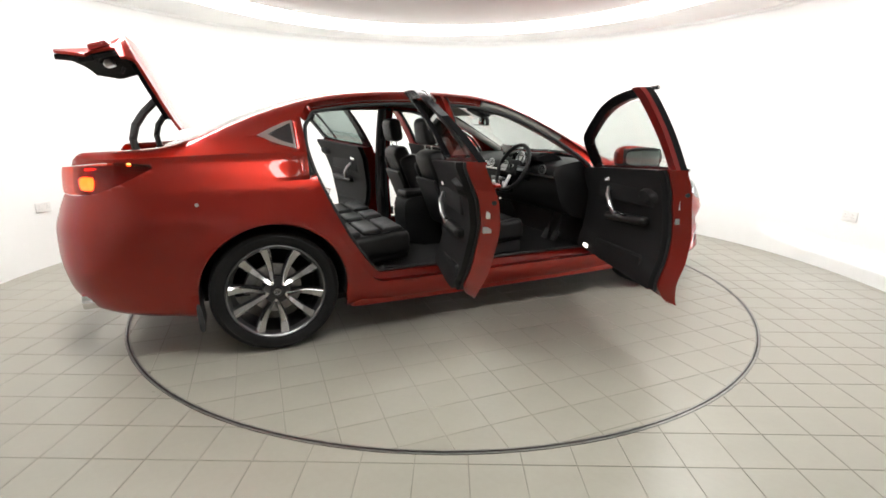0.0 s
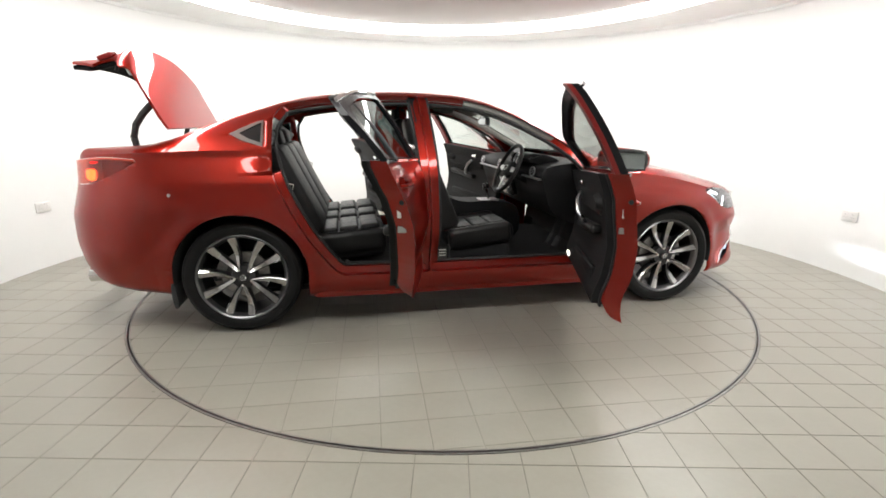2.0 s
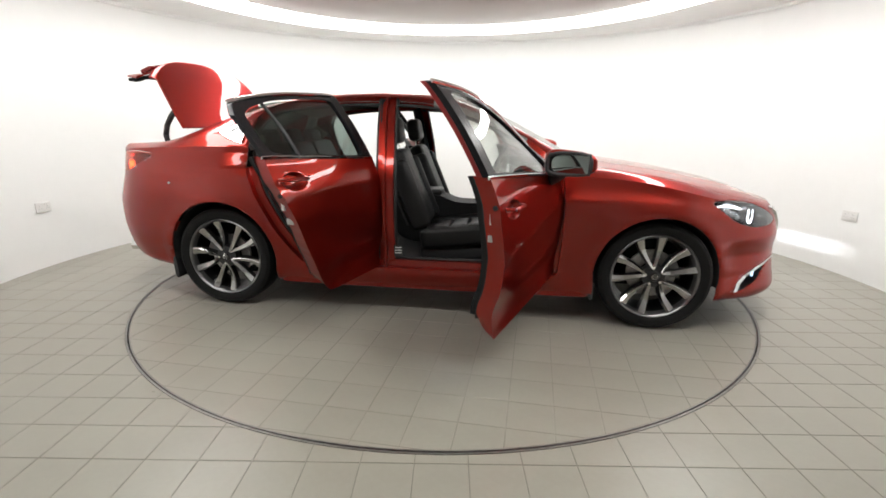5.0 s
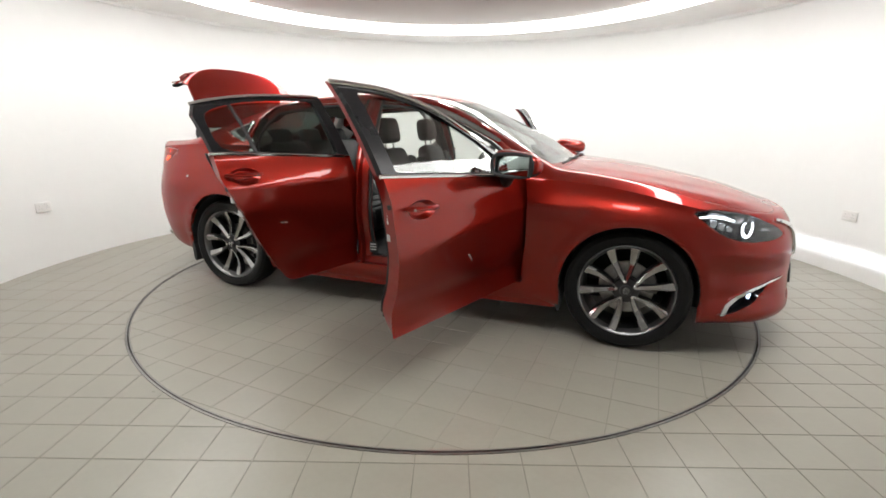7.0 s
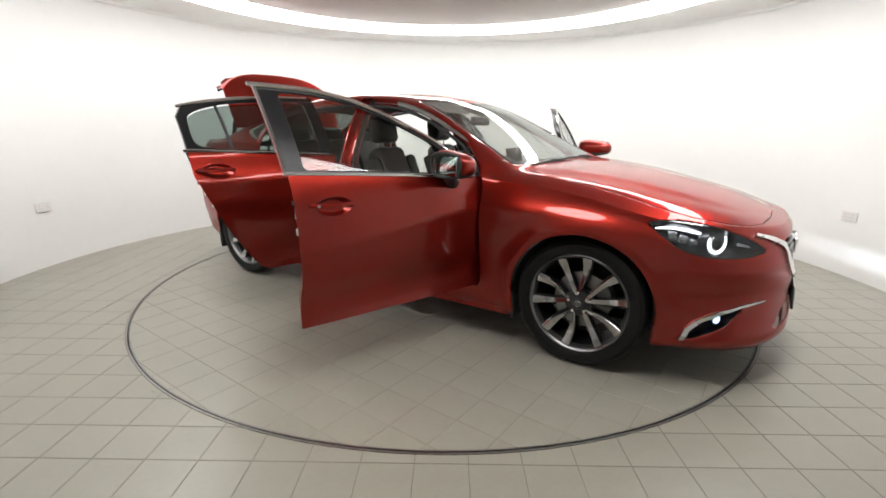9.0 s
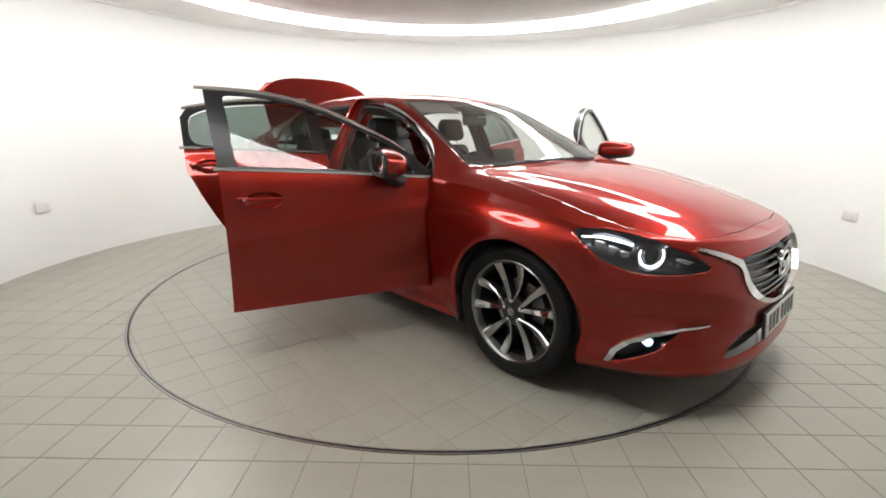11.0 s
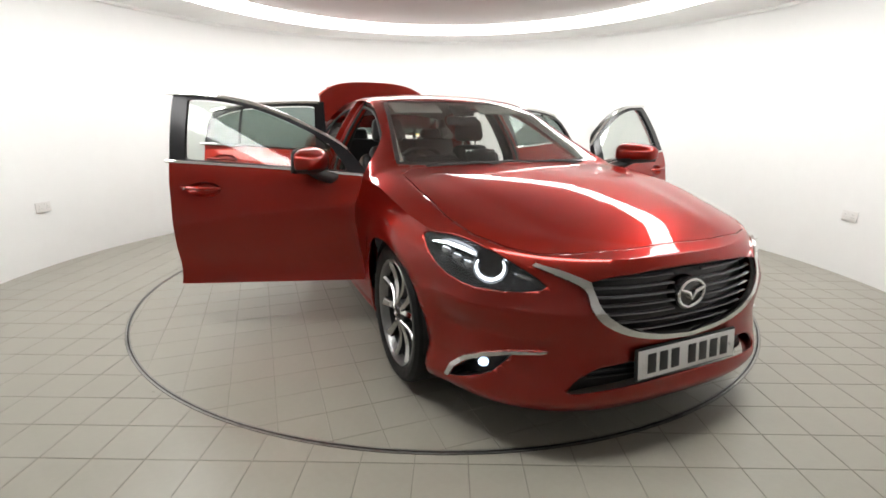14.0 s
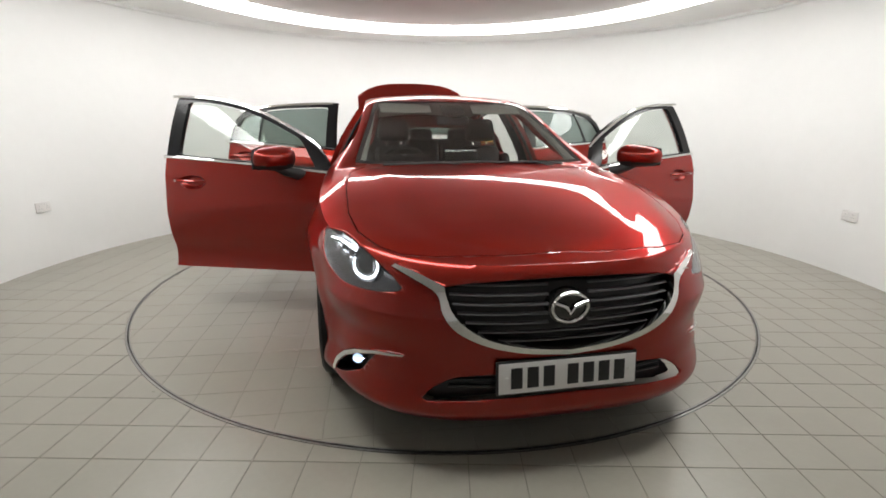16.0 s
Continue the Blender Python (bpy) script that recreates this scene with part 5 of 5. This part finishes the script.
def build_car():
    car = new("car")
    tagged(car, "deep red four-door saloon car with doors and boot open", "car")
    bm = make_sheet()
    side = lambda c: c.y > 0.42
    up = lambda c: c.z > 0.6
    for x, r in ((1.415, 0.370), (-1.415, 0.385)):
        arch = [(x + r * math.cos(2 * math.pi * k / 48), 0.348 + r * math.sin(2 * math.pi * k / 48)) for k in range(48)]
        low = [p for p in arch]
        drop(bm, cut(bm, low, SIDE, lambda c: c.y > 0.5))
        # a rectangle below the wheel's middle takes the remaining slivers
        drop(bm, cut(bm, [(x - r * 0.985, 0.05), (x + r * 0.985, 0.05), (x + r * 0.985, 0.30), (x - r * 0.985, 0.30)], SIDE, lambda c: c.y > 0.5))
    fd = panel(bm, FRONT_DOOR, SIDE, side)
    rd = panel(bm, REAR_DOOR, SIDE, side)
    quarter = panel(bm, QUARTER_LIGHT, SIDE, side, 0.001)
    screen = panel(bm, SCREEN_OUT, FROM_TOP, lambda c: c.z > 0.9, 0.002)
    backlight = panel(bm, BACKLIGHT, FROM_TOP, lambda c: c.z > 1.0, 0.002)
    bonnet = panel(bm, BONNET, FROM_TOP, lambda c: c.z > 0.70 and c.x > 0.9, 0.0045)
    lamp = panel(bm, HEADLAMP, FRONT_QUARTER, lambda c: c.x > 1.6 and c.y > 0.4, 0.003)
    tail = panel(bm, TAILLAMP, REAR_QUARTER, lambda c: c.x < -1.7 and c.y > 0.45, 0.003)
    grille = panel(bm, GRILLE, FROM_FRONT, lambda c: c.x > 2.0, 0.0)
    rim = panel(bm, GRILLE_RIM, FROM_FRONT, lambda c: c.x > 1.9, 0.001)
    intake = panel(bm, INTAKE, FROM_FRONT, lambda c: c.x > 1.9, 0.0)
    strip = panel(bm, FOG_STRIP, FRONT_QUARTER, lambda c: c.x > 1.6 and c.y > 0.4, 0.0008)
    well = panel(bm, FOG_WELL, FRONT_QUARTER, lambda c: c.x > 1.6 and c.y > 0.4, 0.0)
    lid_poly = [(-0.05, 0.745), (0.30, 0.745), (0.46, 0.76), (0.53, 0.86), (0.56, 0.90), (0.615, 1.02), (0.625, 1.06), (0.60, 1.4), (-0.05, 1.4)]
    bmesh.ops.bisect_plane(bm, geom=list({g for f in bm.faces if f.calc_center_median().x < -1.6 for g in (f, *f.edges, *f.verts)}), dist=1e-6, plane_co=(-1.895, 0, 0), plane_no=(1, 0, 0))
    lid = panel(bm, lid_poly, FROM_FRONT, lambda c: c.x < -1.895, 0.004)

    # jambs of the door openings
    made = []
    for poly in (FRONT_DOOR, REAR_DOOR):
        made.append(jamb(bm, poly, side, [(0.045, 0.0), (0.006, 0.045), (0.055, 0.006)]))
    bm.normal_update()
    body = part("body", both(bm), RED, car)
    sol = body.modifiers.new("thickness", "SOLIDIFY")
    sol.thickness, sol.offset = 0.006, -1
    part("bonnet", both(slab(bonnet, 0.0, -0.012)), RED, car)

    # rubber seals round the openings
    for poly in (FRONT_DOOR, REAR_DOOR):
        ring = inset(dense(poly, 0.03), 0.052)
        for s in (1, -1):
            b2 = bmesh.new()
            pts = []
            for x, z in ring:
                zs = curve(SHOULDER, x)
                y = surface_y(x, z) if z < zs else rail_y_at(x, z)
                pts.append((x, s * (y - 0.070), z))
            tube(b2, pts, 0.011, 8, True)
            part("door_seal", b2, SEAL, car)
    # glass
    for name, sh, mtl in (("windscreen", screen, GLASS_CLEAR), ("rear_window", backlight, GLASS_TINT)):
        poly = inset(SCREEN_OUT if sh is screen else BACKLIGHT, 0.028)
        poly = [(x, -0.05 if y < 0.03 and i in (0, len(poly) - 1) else y) for i, (x, y) in enumerate(poly)]
        pane = panel(sh, poly, FROM_TOP, lambda c: True, 0)
        g = part(name, both(slab(pane, -0.002, -0.006)), mtl, car)
        g.visible_shadow = False
        part(name + "_border", both(slab(sh, -0.001, -0.006)), BLACK_GLOSS, car)
    for s in (1, -1):
        fl = (lambda b: b) if s > 0 else flipped
        inner_q = [(-1.385, 1.176), (-1.335, 1.202), (-1.262, 1.236), (-1.262, 1.126), (-1.32, 1.143)]
        q = quarter.copy()
        pane = panel(q, inner_q, SIDE, lambda c: True, 0)
        ql = part("quarter_light", fl(slab(q, 0.006, -0.008)), CHROME, car, "chrome-framed quarter light")
        part("pane", fl(slab(pane, 0.001, -0.004)), SCREEN, ql)
        build_door(car, fd, True, s)
        build_door(car, rd, False, s)
        build_lamp_cluster(car, lamp, s)
        # tail lamp on the wing
        tl = part("tail_lamp", fl(slab(tail, -0.045, -0.055)), TAIL_RED, car, "lit red tail lamp")
        g = part("lens", fl(slab(tail, 0.0, -0.004)), LENS_RED, tl)
        g.visible_shadow = False
        b2 = bmesh.new()
        blob(b2, (-2.235, 0.628, 0.938), (0.05, 0.085, 0.066), 0.02, pose(0, 0, 0, 0, 0, -42))
        part("lit_bulb", fl(b2), TAIL_AMBER, tl, "glowing amber-red lamp chamber")
        b2 = bmesh.new()
        tube(b2, [(-2.24, 0.615, 1.008), (-2.14, 0.675, 1.013), (-2.07, 0.705, 1.010)], 0.006, 8)
        part("light_guide", fl(b2), TAIL_GLOW, tl)
        # fog lamp
        fw = part("fog_recess", fl(slab(well, -0.080, -0.090)), GRILLE_BLACK, car)
        rimb = bmesh.new()
        well.normal_update()
        for e in well.edges:
            if len(e.link_faces) == 1:
                u, v = e.verts
                rimb.faces.new([rimb.verts.new(p) for p in (u.co, v.co, v.co - v.normal * 0.085, u.co - u.normal * 0.085)])
        part("recess_wall", fl(rimb), GRILLE_BLACK, fw)
        b2 = bmesh.new()
        c = Vector((2.035, 0.735, 0.350))
        m = Matrix.Translation(c) @ pose(0, 0, 0, 0, 7, 26)      # x ahead of the lamp, tipped a little down
        for sgn in (1, -1):
            half = [(0.019 * math.cos(math.pi * k / 14), sgn * (0.0020 + 0.0160 * math.sin(math.pi * k / 14))) for k in range(15)]
            prism(b2, half, -0.004, 0.006, "x")
        part("fog_lamp", moved_flip(b2, m, fl), FOG_GLOW, fw, "lit round fog lamp")
        b2 = bmesh.new()
        for sgn in (1, -1):
            box(b2, -0.034, -0.026, sgn * 0.0020, -0.005, 0.026, sgn * 0.0065)
            box(b2, -0.034, sgn * 0.026, -0.0020, -0.005, sgn * 0.029, 0.0020)
        box(b2, -0.040, -0.029, -0.0065, -0.034, 0.029, 0.0065)
        part("beam_shutter", moved_flip(b2, m, fl), UNDER, fw, smooth=False)
        b2 = bmesh.new()
        box(b2, -0.0335, -0.012, -0.0006, -0.0325, 0.012, 0.0006)
        part("fog_burner", moved_flip(b2, m, fl), BURNER, fw, smooth=False)
        part("fog_trim", fl(slab(strip, 0.008, -0.004)), CHROME, car, "chrome blade above the fog lamp")
        # wheel wells and mud flaps
        for x, r in ((1.415, 0.372), (-1.415, 0.387)):
            b2 = bmesh.new()
            rows = lathe(b2, [(r - 0.004, 0.0), (r - 0.004, 0.42)], 28, pose(x, s * 0.885, 0.348, 90 * s), radians(-10 if s > 0 else -190), radians(190 if s > 0 else 10), close=False)
            part("wheel_liner", b2, UNDER, car)
            b2 = bmesh.new()
            box(b2, x - r, s * 0.46, 0.20, x + r, s * 0.475, 0.74)
            part("wheel_well", b2, UNDER, car, smooth=False)
            b2 = bmesh.new()
            prism(b2, round_poly([(x - r + 0.006, 0.33), (x - r - 0.016, 0.32), (x - r - 0.010, 0.18), (x - r + 0.006, 0.165), (x - r + 0.020, 0.185)], 2), s * 0.70, s * 0.885, "y", 0.004)
            part("mud_flap", b2, BLACK_TRIM, car)
        b2 = bmesh.new()
        prism(b2, round_poly([(-1.02, 0.195), (-1.0, 0.235), (1.02, 0.225), (1.04, 0.190), (1.0, 0.178), (-0.98, 0.178)], 1), s * 0.70, s * 0.872, "y", 0.006)
        part("sill_cover", b2, RED, car)
        # striker, label and plug in the jambs
        b2 = bmesh.new()
        tube(b2, [(-0.262, s * 0.850, 0.80), (-0.235, s * 0.850, 0.80), (-0.235, s * 0.850, 0.835), (-0.262, s * 0.850, 0.835)], 0.005, 6)
        part("door_striker", b2, CHROME, car)
        b2 = bmesh.new()
        tube(b2, [(-1.125, s * 0.845, 0.86), (-1.10, s * 0.845, 0.855), (-1.09, s * 0.845, 0.885), (-1.118, s * 0.845, 0.892)], 0.005, 6)
        part("door_striker", b2, CHROME, car)
        b2 = bmesh.new()
        blob(b2, (-0.195, s * 0.853, 0.43), (0.058, 0.006, 0.075), 0.002)
        part("type_label", b2, BAR_BLACK, car, "dark type label on the pillar foot")
        b2 = bmesh.new()
        for k in range(3):
            blob(b2, (-0.195, s * 0.8575, 0.452 - 0.018 * k), (0.045, 0.002, 0.006), 0.0005)
        part("label_bars", b2, LABEL_WHITE, car)
        b2 = bmesh.new()
        lathe(b2, [(0, 0), (0.014, 0), (0.012, 0.006), (0, 0.007)], 16, pose(-0.80, s * 0.842, 0.400, -90 * s), close=False)
        part("jamb_plug", b2, SEAL, car)
        # exhaust
        b2 = bmesh.new()
        lathe(b2, [(0.036, 0), (0.040, 0), (0.042, 0.16), (0.037, 0.16)], 28, pose(-2.19, s * 0.60, 0.325, 0, -90, 0))
        part("exhaust_tip", b2, CHROME, car)
        for x, front in ((1.415, True), (-1.415, False)):
            build_wheel(car, x, s, SPOKE, front, {(1, True): 18, (1, False): 40, (-1, True): 9, (-1, False): 27}[(s, front)])
    # grille: dark bed, bars, chrome rim, badge
    gr = part("grille", both(slab(grille, -0.050, -0.060)), GRILLE_BLACK, car, "black grille with slim bars")
    for k in range(7):
        z = 0.702 - 0.031 * k
        half = 0.0
        for (y0, z0), (y1, z1) in zip(GRILLE, GRILLE[1:]):
            if (z0 > z) != (z1 > z):
                half = max(half, y0 + (y1 - y0) * (z - z0) / (z1 - z0))
        half -= 0.012
        for a, b in ((0.075, half), (-half, -0.075)) if k < 5 else ((-half, half),):
            b2 = bmesh.new()
            pts = []
            for y in spaced(a, b, 14):
                lo, hi = 0.0, 1.0
                for _ in range(30):
                    u = (lo + hi) / 2
                    lo, hi = (u, hi) if plan(u, z)[1] < abs(y) else (lo, u)
                pts.append((plan(lo, z)[0] - 0.022, y, z - 0.012 * (1 - (abs(y) / 0.45) ** 2) * (k / 6)))
            tube(b2, pts, 0.009, 8, False, 0.5)
            part("grille_bar", b2, BAR_SHEEN, gr)
    rim = both(rim)
    rim_faces = rim.faces[:]
    bmesh.ops.inset_region(rim, faces=rim_faces, thickness=0.007, depth=0.009, use_even_offset=True)
    part("grille_rim", slab(rim, 0.004, -0.02), CHROME, car, "broad chrome wing under the grille")
    bx = 2.322
    b2 = bmesh.new()
    disc = round_poly([(0.080 * math.cos(k * math.pi / 16), 0.622 + 0.064 * math.sin(k * math.pi / 16)) for k in range(32)], 1)
    prism(b2, disc, bx - 0.05, bx - 0.008, "x", 0.004)
    part("badge_plate", b2, BLACK_GLOSS, gr)
    b2 = bmesh.new()
    tube(b2, [(bx - 0.004, 0.066 * math.cos(k * math.pi / 20), 0.622 + 0.053 * math.sin(k * math.pi / 20)) for k in range(40)], 0.0065, 8, True)
    wing = [(-0.064, 0.022), (-0.040, 0.014), (-0.016, 0.004), (0.0, -0.022), (0.016, 0.004), (0.040, 0.014), (0.064, 0.022)]
    tube(b2, [(bx, y, 0.622 + z) for y, z in wing], [0.005, 0.008, 0.008, 0.006, 0.008, 0.008, 0.005], 8)
    part("badge", b2, CHROME, gr, "chrome winged oval emblem")
    it = part("lower_intake", both(slab(intake, -0.05, -0.06)), GRILLE_BLACK, car)
    for z in (0.325, 0.350, 0.372):
        b2 = bmesh.new()
        tube(b2, [(2.305 - 0.28 * y * y, y, z) for y in spaced(-0.42, 0.42, 14)], 0.006, 6)
        part("intake_bar", b2, GRILLE_BLACK, it)
    # number plate with plain bars
    m = pose(2.345, 0, 0.382, 0, -6, 0)
    b2 = bmesh.new()
    blob(b2, (0, 0, 0), (0.012, 0.535, 0.125), 0.004)
    backing = part("plate_holder", moved(b2, m @ pose(-0.009, 0, 0)), BLACK_TRIM, car)
    b2 = bmesh.new()
    blob(b2, (0, 0, 0), (0.004, 0.520, 0.111), 0.0015)
    part("number_plate", moved(b2, m), PLATE_WHITE, backing, "white number plate with plain black bars")
    for y in (-0.190, -0.130, -0.070, 0.020, 0.080, 0.140, 0.200):
        b2 = bmesh.new()
        blob(b2, (0.0028, y - 0.005, 0), (0.0016, 0.042, 0.076), 0.0005)
        part("plate_bar", moved(b2, m), BAR_BLACK, backing)
    for y in (-0.232, 0.232):
        b2 = bmesh.new()
        lathe(b2, [(0, 0.004), (0.006, 0.003), (0.007, 0), (0, 0)], 14, m @ pose(0.002, y, 0.0, 0, 90, 0), close=False)
        part("plate_screw", b2, PLATE_WHITE, backing)
    # underbody, boot tub, headliner
    b2 = bmesh.new()
    prism(b2, round_poly([(-2.22, 0.32), (-1.9, 0.27), (-1.0, 0.21), (1.0, 0.20), (1.98, 0.21), (1.98, 0.25), (-2.22, 0.38)], 1), -0.62, 0.62, "y")
    part("underbody", b2, UNDER, car)
    b2 = bmesh.new()
    box(b2, 1.04, -0.46, 0.24, 2.20, 0.46, 0.70)
    part("engine_bay", b2, UNDER, car, smooth=False)
    b2 = bmesh.new()
    for q in ((-2.22, -0.50, 0.50, -1.36, 0.50, 0.52), (-2.22, -0.52, 0.50, -1.36, -0.50, 1.0), (-2.22, 0.50, 0.50, -1.36, 0.52, 1.0), (-2.24, -0.50, 0.50, -2.22, 0.50, 0.84), (-1.37, -0.50, 0.5, -1.35, 0.50, 1.02)):
        box(b2, *q)
    part("boot_tub", b2, CARPET, car, "dark carpeted boot", smooth=False)
    b2 = bmesh.new()
    g = []
    for x in spaced(-1.30, 0.16, 20):
        yr = curve(RAIL_Y, x) - 0.03
        g.append([b2.verts.new((x, yr * k / 8, rail_z(x) - 0.05 + (curve(TOP, x) - 0.022 - rail_z(x) + 0.05) * (1 - (k / 8) ** 2))) for k in range(-8, 9)])
    for a, b in zip(g, g[1:]):
        for i in range(16):
            b2.faces.new((a[i], b[i], b[i + 1], a[i + 1]))
    part("headliner", b2, HEADLINER, car, "pale grey headliner")
    # pillar trims inside
    for s in (1, -1):
        b2 = bmesh.new()
        tube(b2, [(x, s * (curve(RAIL_Y, x) - 0.045), rail_z(x) - 0.035) for x in spaced(0.90, 0.0, 10)], 0.028, 8)
        part("pillar_trim", b2, HEADLINER, car)
        b2 = bmesh.new()
        tube(b2, [(-0.29, s * 0.775, 0.38), (-0.29, s * 0.79, 0.70), (-0.30, s * 0.765, 1.0), (-0.33, s * 0.64, 1.24), (-0.345, s * 0.545, 1.38)], [0.055, 0.05, 0.045, 0.04, 0.035], 8)
        part("pillar_trim", b2, DASH, car)
        b2 = bmesh.new()
        tube(b2, [(-1.26, s * 0.60, 1.10), (-1.36, s * 0.57, 1.20), (-1.30, s * 0.52, 1.30)], [0.07, 0.06, 0.04], 8)
        part("pillar_trim", b2, HEADLINER, car)
        b2 = bmesh.new()
        tube(b2, [(-0.30, s * 0.745, 0.45), (-0.315, s * 0.735, 0.95), (-0.335, s * 0.62, 1.22)], 0.012, 6, False, 0.3)
        part("seat_belt", b2, BLACK_TRIM, car)
    # wipers and cowl
    b2 = bmesh.new()
    prism(b2, [(1.06, -0.64), (1.06, 0.64), (0.97, 0.68), (0.97, -0.68)], 0.955, 0.968, "z")
    part("cowl", b2, BLACK_TRIM, car)
    for y0, y1 in ((0.55, 0.0), (0.02, -0.55)):
        b2 = bmesh.new()
        zz = lambda y: 1.022 - 0.03 * abs(y)
        tube(b2, [(1.010 - 0.05 * abs(y), y, zz(y) + 0.004) for y in spaced(y0, y1, 8)], 0.007, 6)
        tube(b2, [(1.03, y0, 0.985), (1.015, (y0 * 2 + y1) / 3, 1.020), (1.0 - 0.04 * abs(y0 + y1) / 2, (y0 + y1) / 2, zz((y0 + y1) / 2) + 0.010)], 0.008, 6)
        part("wiper", b2, BLACK_TRIM, car)
    # sensor button on the right rear wing
    b2 = bmesh.new()
    lathe(b2, [(0, 0), (0.010, 0), (0.009, 0.003), (0, 0.004)], 16, pose(-1.753, -surface_y(-1.753, 0.845) + 0.001, 0.845, 90), close=False)
    part("sensor_button", b2, SATIN, car)
    # roof aerial fin is hidden; boot lid, raised on two bent arms
    lid_m = Matrix.Translation((-1.785, 0, 1.207)) @ Matrix.Rotation(radians(69), 4, "Y") @ Matrix.Translation((1.895, 0, -1.128))
    lid_ob = part("boot_lid", moved(both(slab(lid, 0.0, -0.014)), lid_m), RED, car, "raised red boot lid")
    inner = take(lid, [f for f in lid.faces if f.calc_center_median().y < 0.52 and f.calc_center_median().z > 0.762 and f.calc_center_median().x < -1.97])
    part("lid_lining", moved(both(slab(inner, -0.022, -0.042)), lid_m @ pose(0, 0, -0.004)), CARPET, lid_ob, "black boot lid lining")
    b2 = bmesh.new()
    tube(b2, [(-2.395, y, 1.045) for y in spaced(-0.12, 0.12, 8)], 0.009, 8)
    part("high_brake_lamp", moved(b2, lid_m), TAIL_GLOW, lid_ob)
    b2 = bmesh.new()
    blob(b2, (-2.38, 0, 0.90), (0.06, 0.10, 0.05), 0.01)
    part("lid_latch", moved(b2, lid_m), SATIN, lid_ob)
    for s in (1, -1):
        b2 = bmesh.new()
        blob(b2, (-2.405, s * 0.42, 0.955), (0.03, 0.18, 0.09), 0.01, pose(0, 0, 0, 0, 0, s * -12))
        part("lid_lamp", moved(b2, lid_m), TAIL_RED, lid_ob)
        b2 = bmesh.new()
        tube(b2, [(-1.95, s * 0.50, 0.98), (-2.025, s * 0.50, 1.08), (-2.035, s * 0.50, 1.15), (-2.015, s * 0.50, 1.22), (-1.970, s * 0.50, 1.285), (-1.925, s * 0.50, 1.330), (-1.905, s * 0.50, 1.350)],
             0.020, 8)
        part("lid_arm", b2, BLACK_TRIM, lid_ob)
    for x, y in ((-2.37, 0.30), (-2.37, -0.30)):
        b2 = bmesh.new()
        tube(b2, [(x, y, 0.93), (x + 0.03, y, 0.90)], 0.010, 8)
        part("lid_stop", moved(b2, lid_m), BLACK_TRIM, lid_ob)
    build_cabin(car)
    return car


BURNER = mat("fog_burner_glow", (0.9, 0.9, 0.9), 0.3, emit=(0.86, 0.92, 1.0), power=150000.0)


def moved_flip(bm, m, fl):
    return fl(moved(bm, m))


BAR_SHEEN = mat("grille_bar_sheen", (0.16, 0.16, 0.165), 0.30, 0.8)
SPOKE = (spoke_mesh(-1), spoke_mesh(1))


# ---- build all ----
build_floor()
turntable = build_turntable()
for angle, height in ((175.55, 0.521), (2.68, 0.509)):
    wall_socket(angle, height)
car = build_car()


def motions():
    turn = [(k * 0.5, 24.316 - 6.459 * k * 0.5) for k in range(33)]
    walk(turntable, [(t, pose(0, 0, 0, 0, 0, a)) for t, a in turn])
    walk(car, [(t, pose(0, 0, 0, 0, 0, a) @ pose(0.0154, -0.001, 0)) for t, a in turn])


motions()
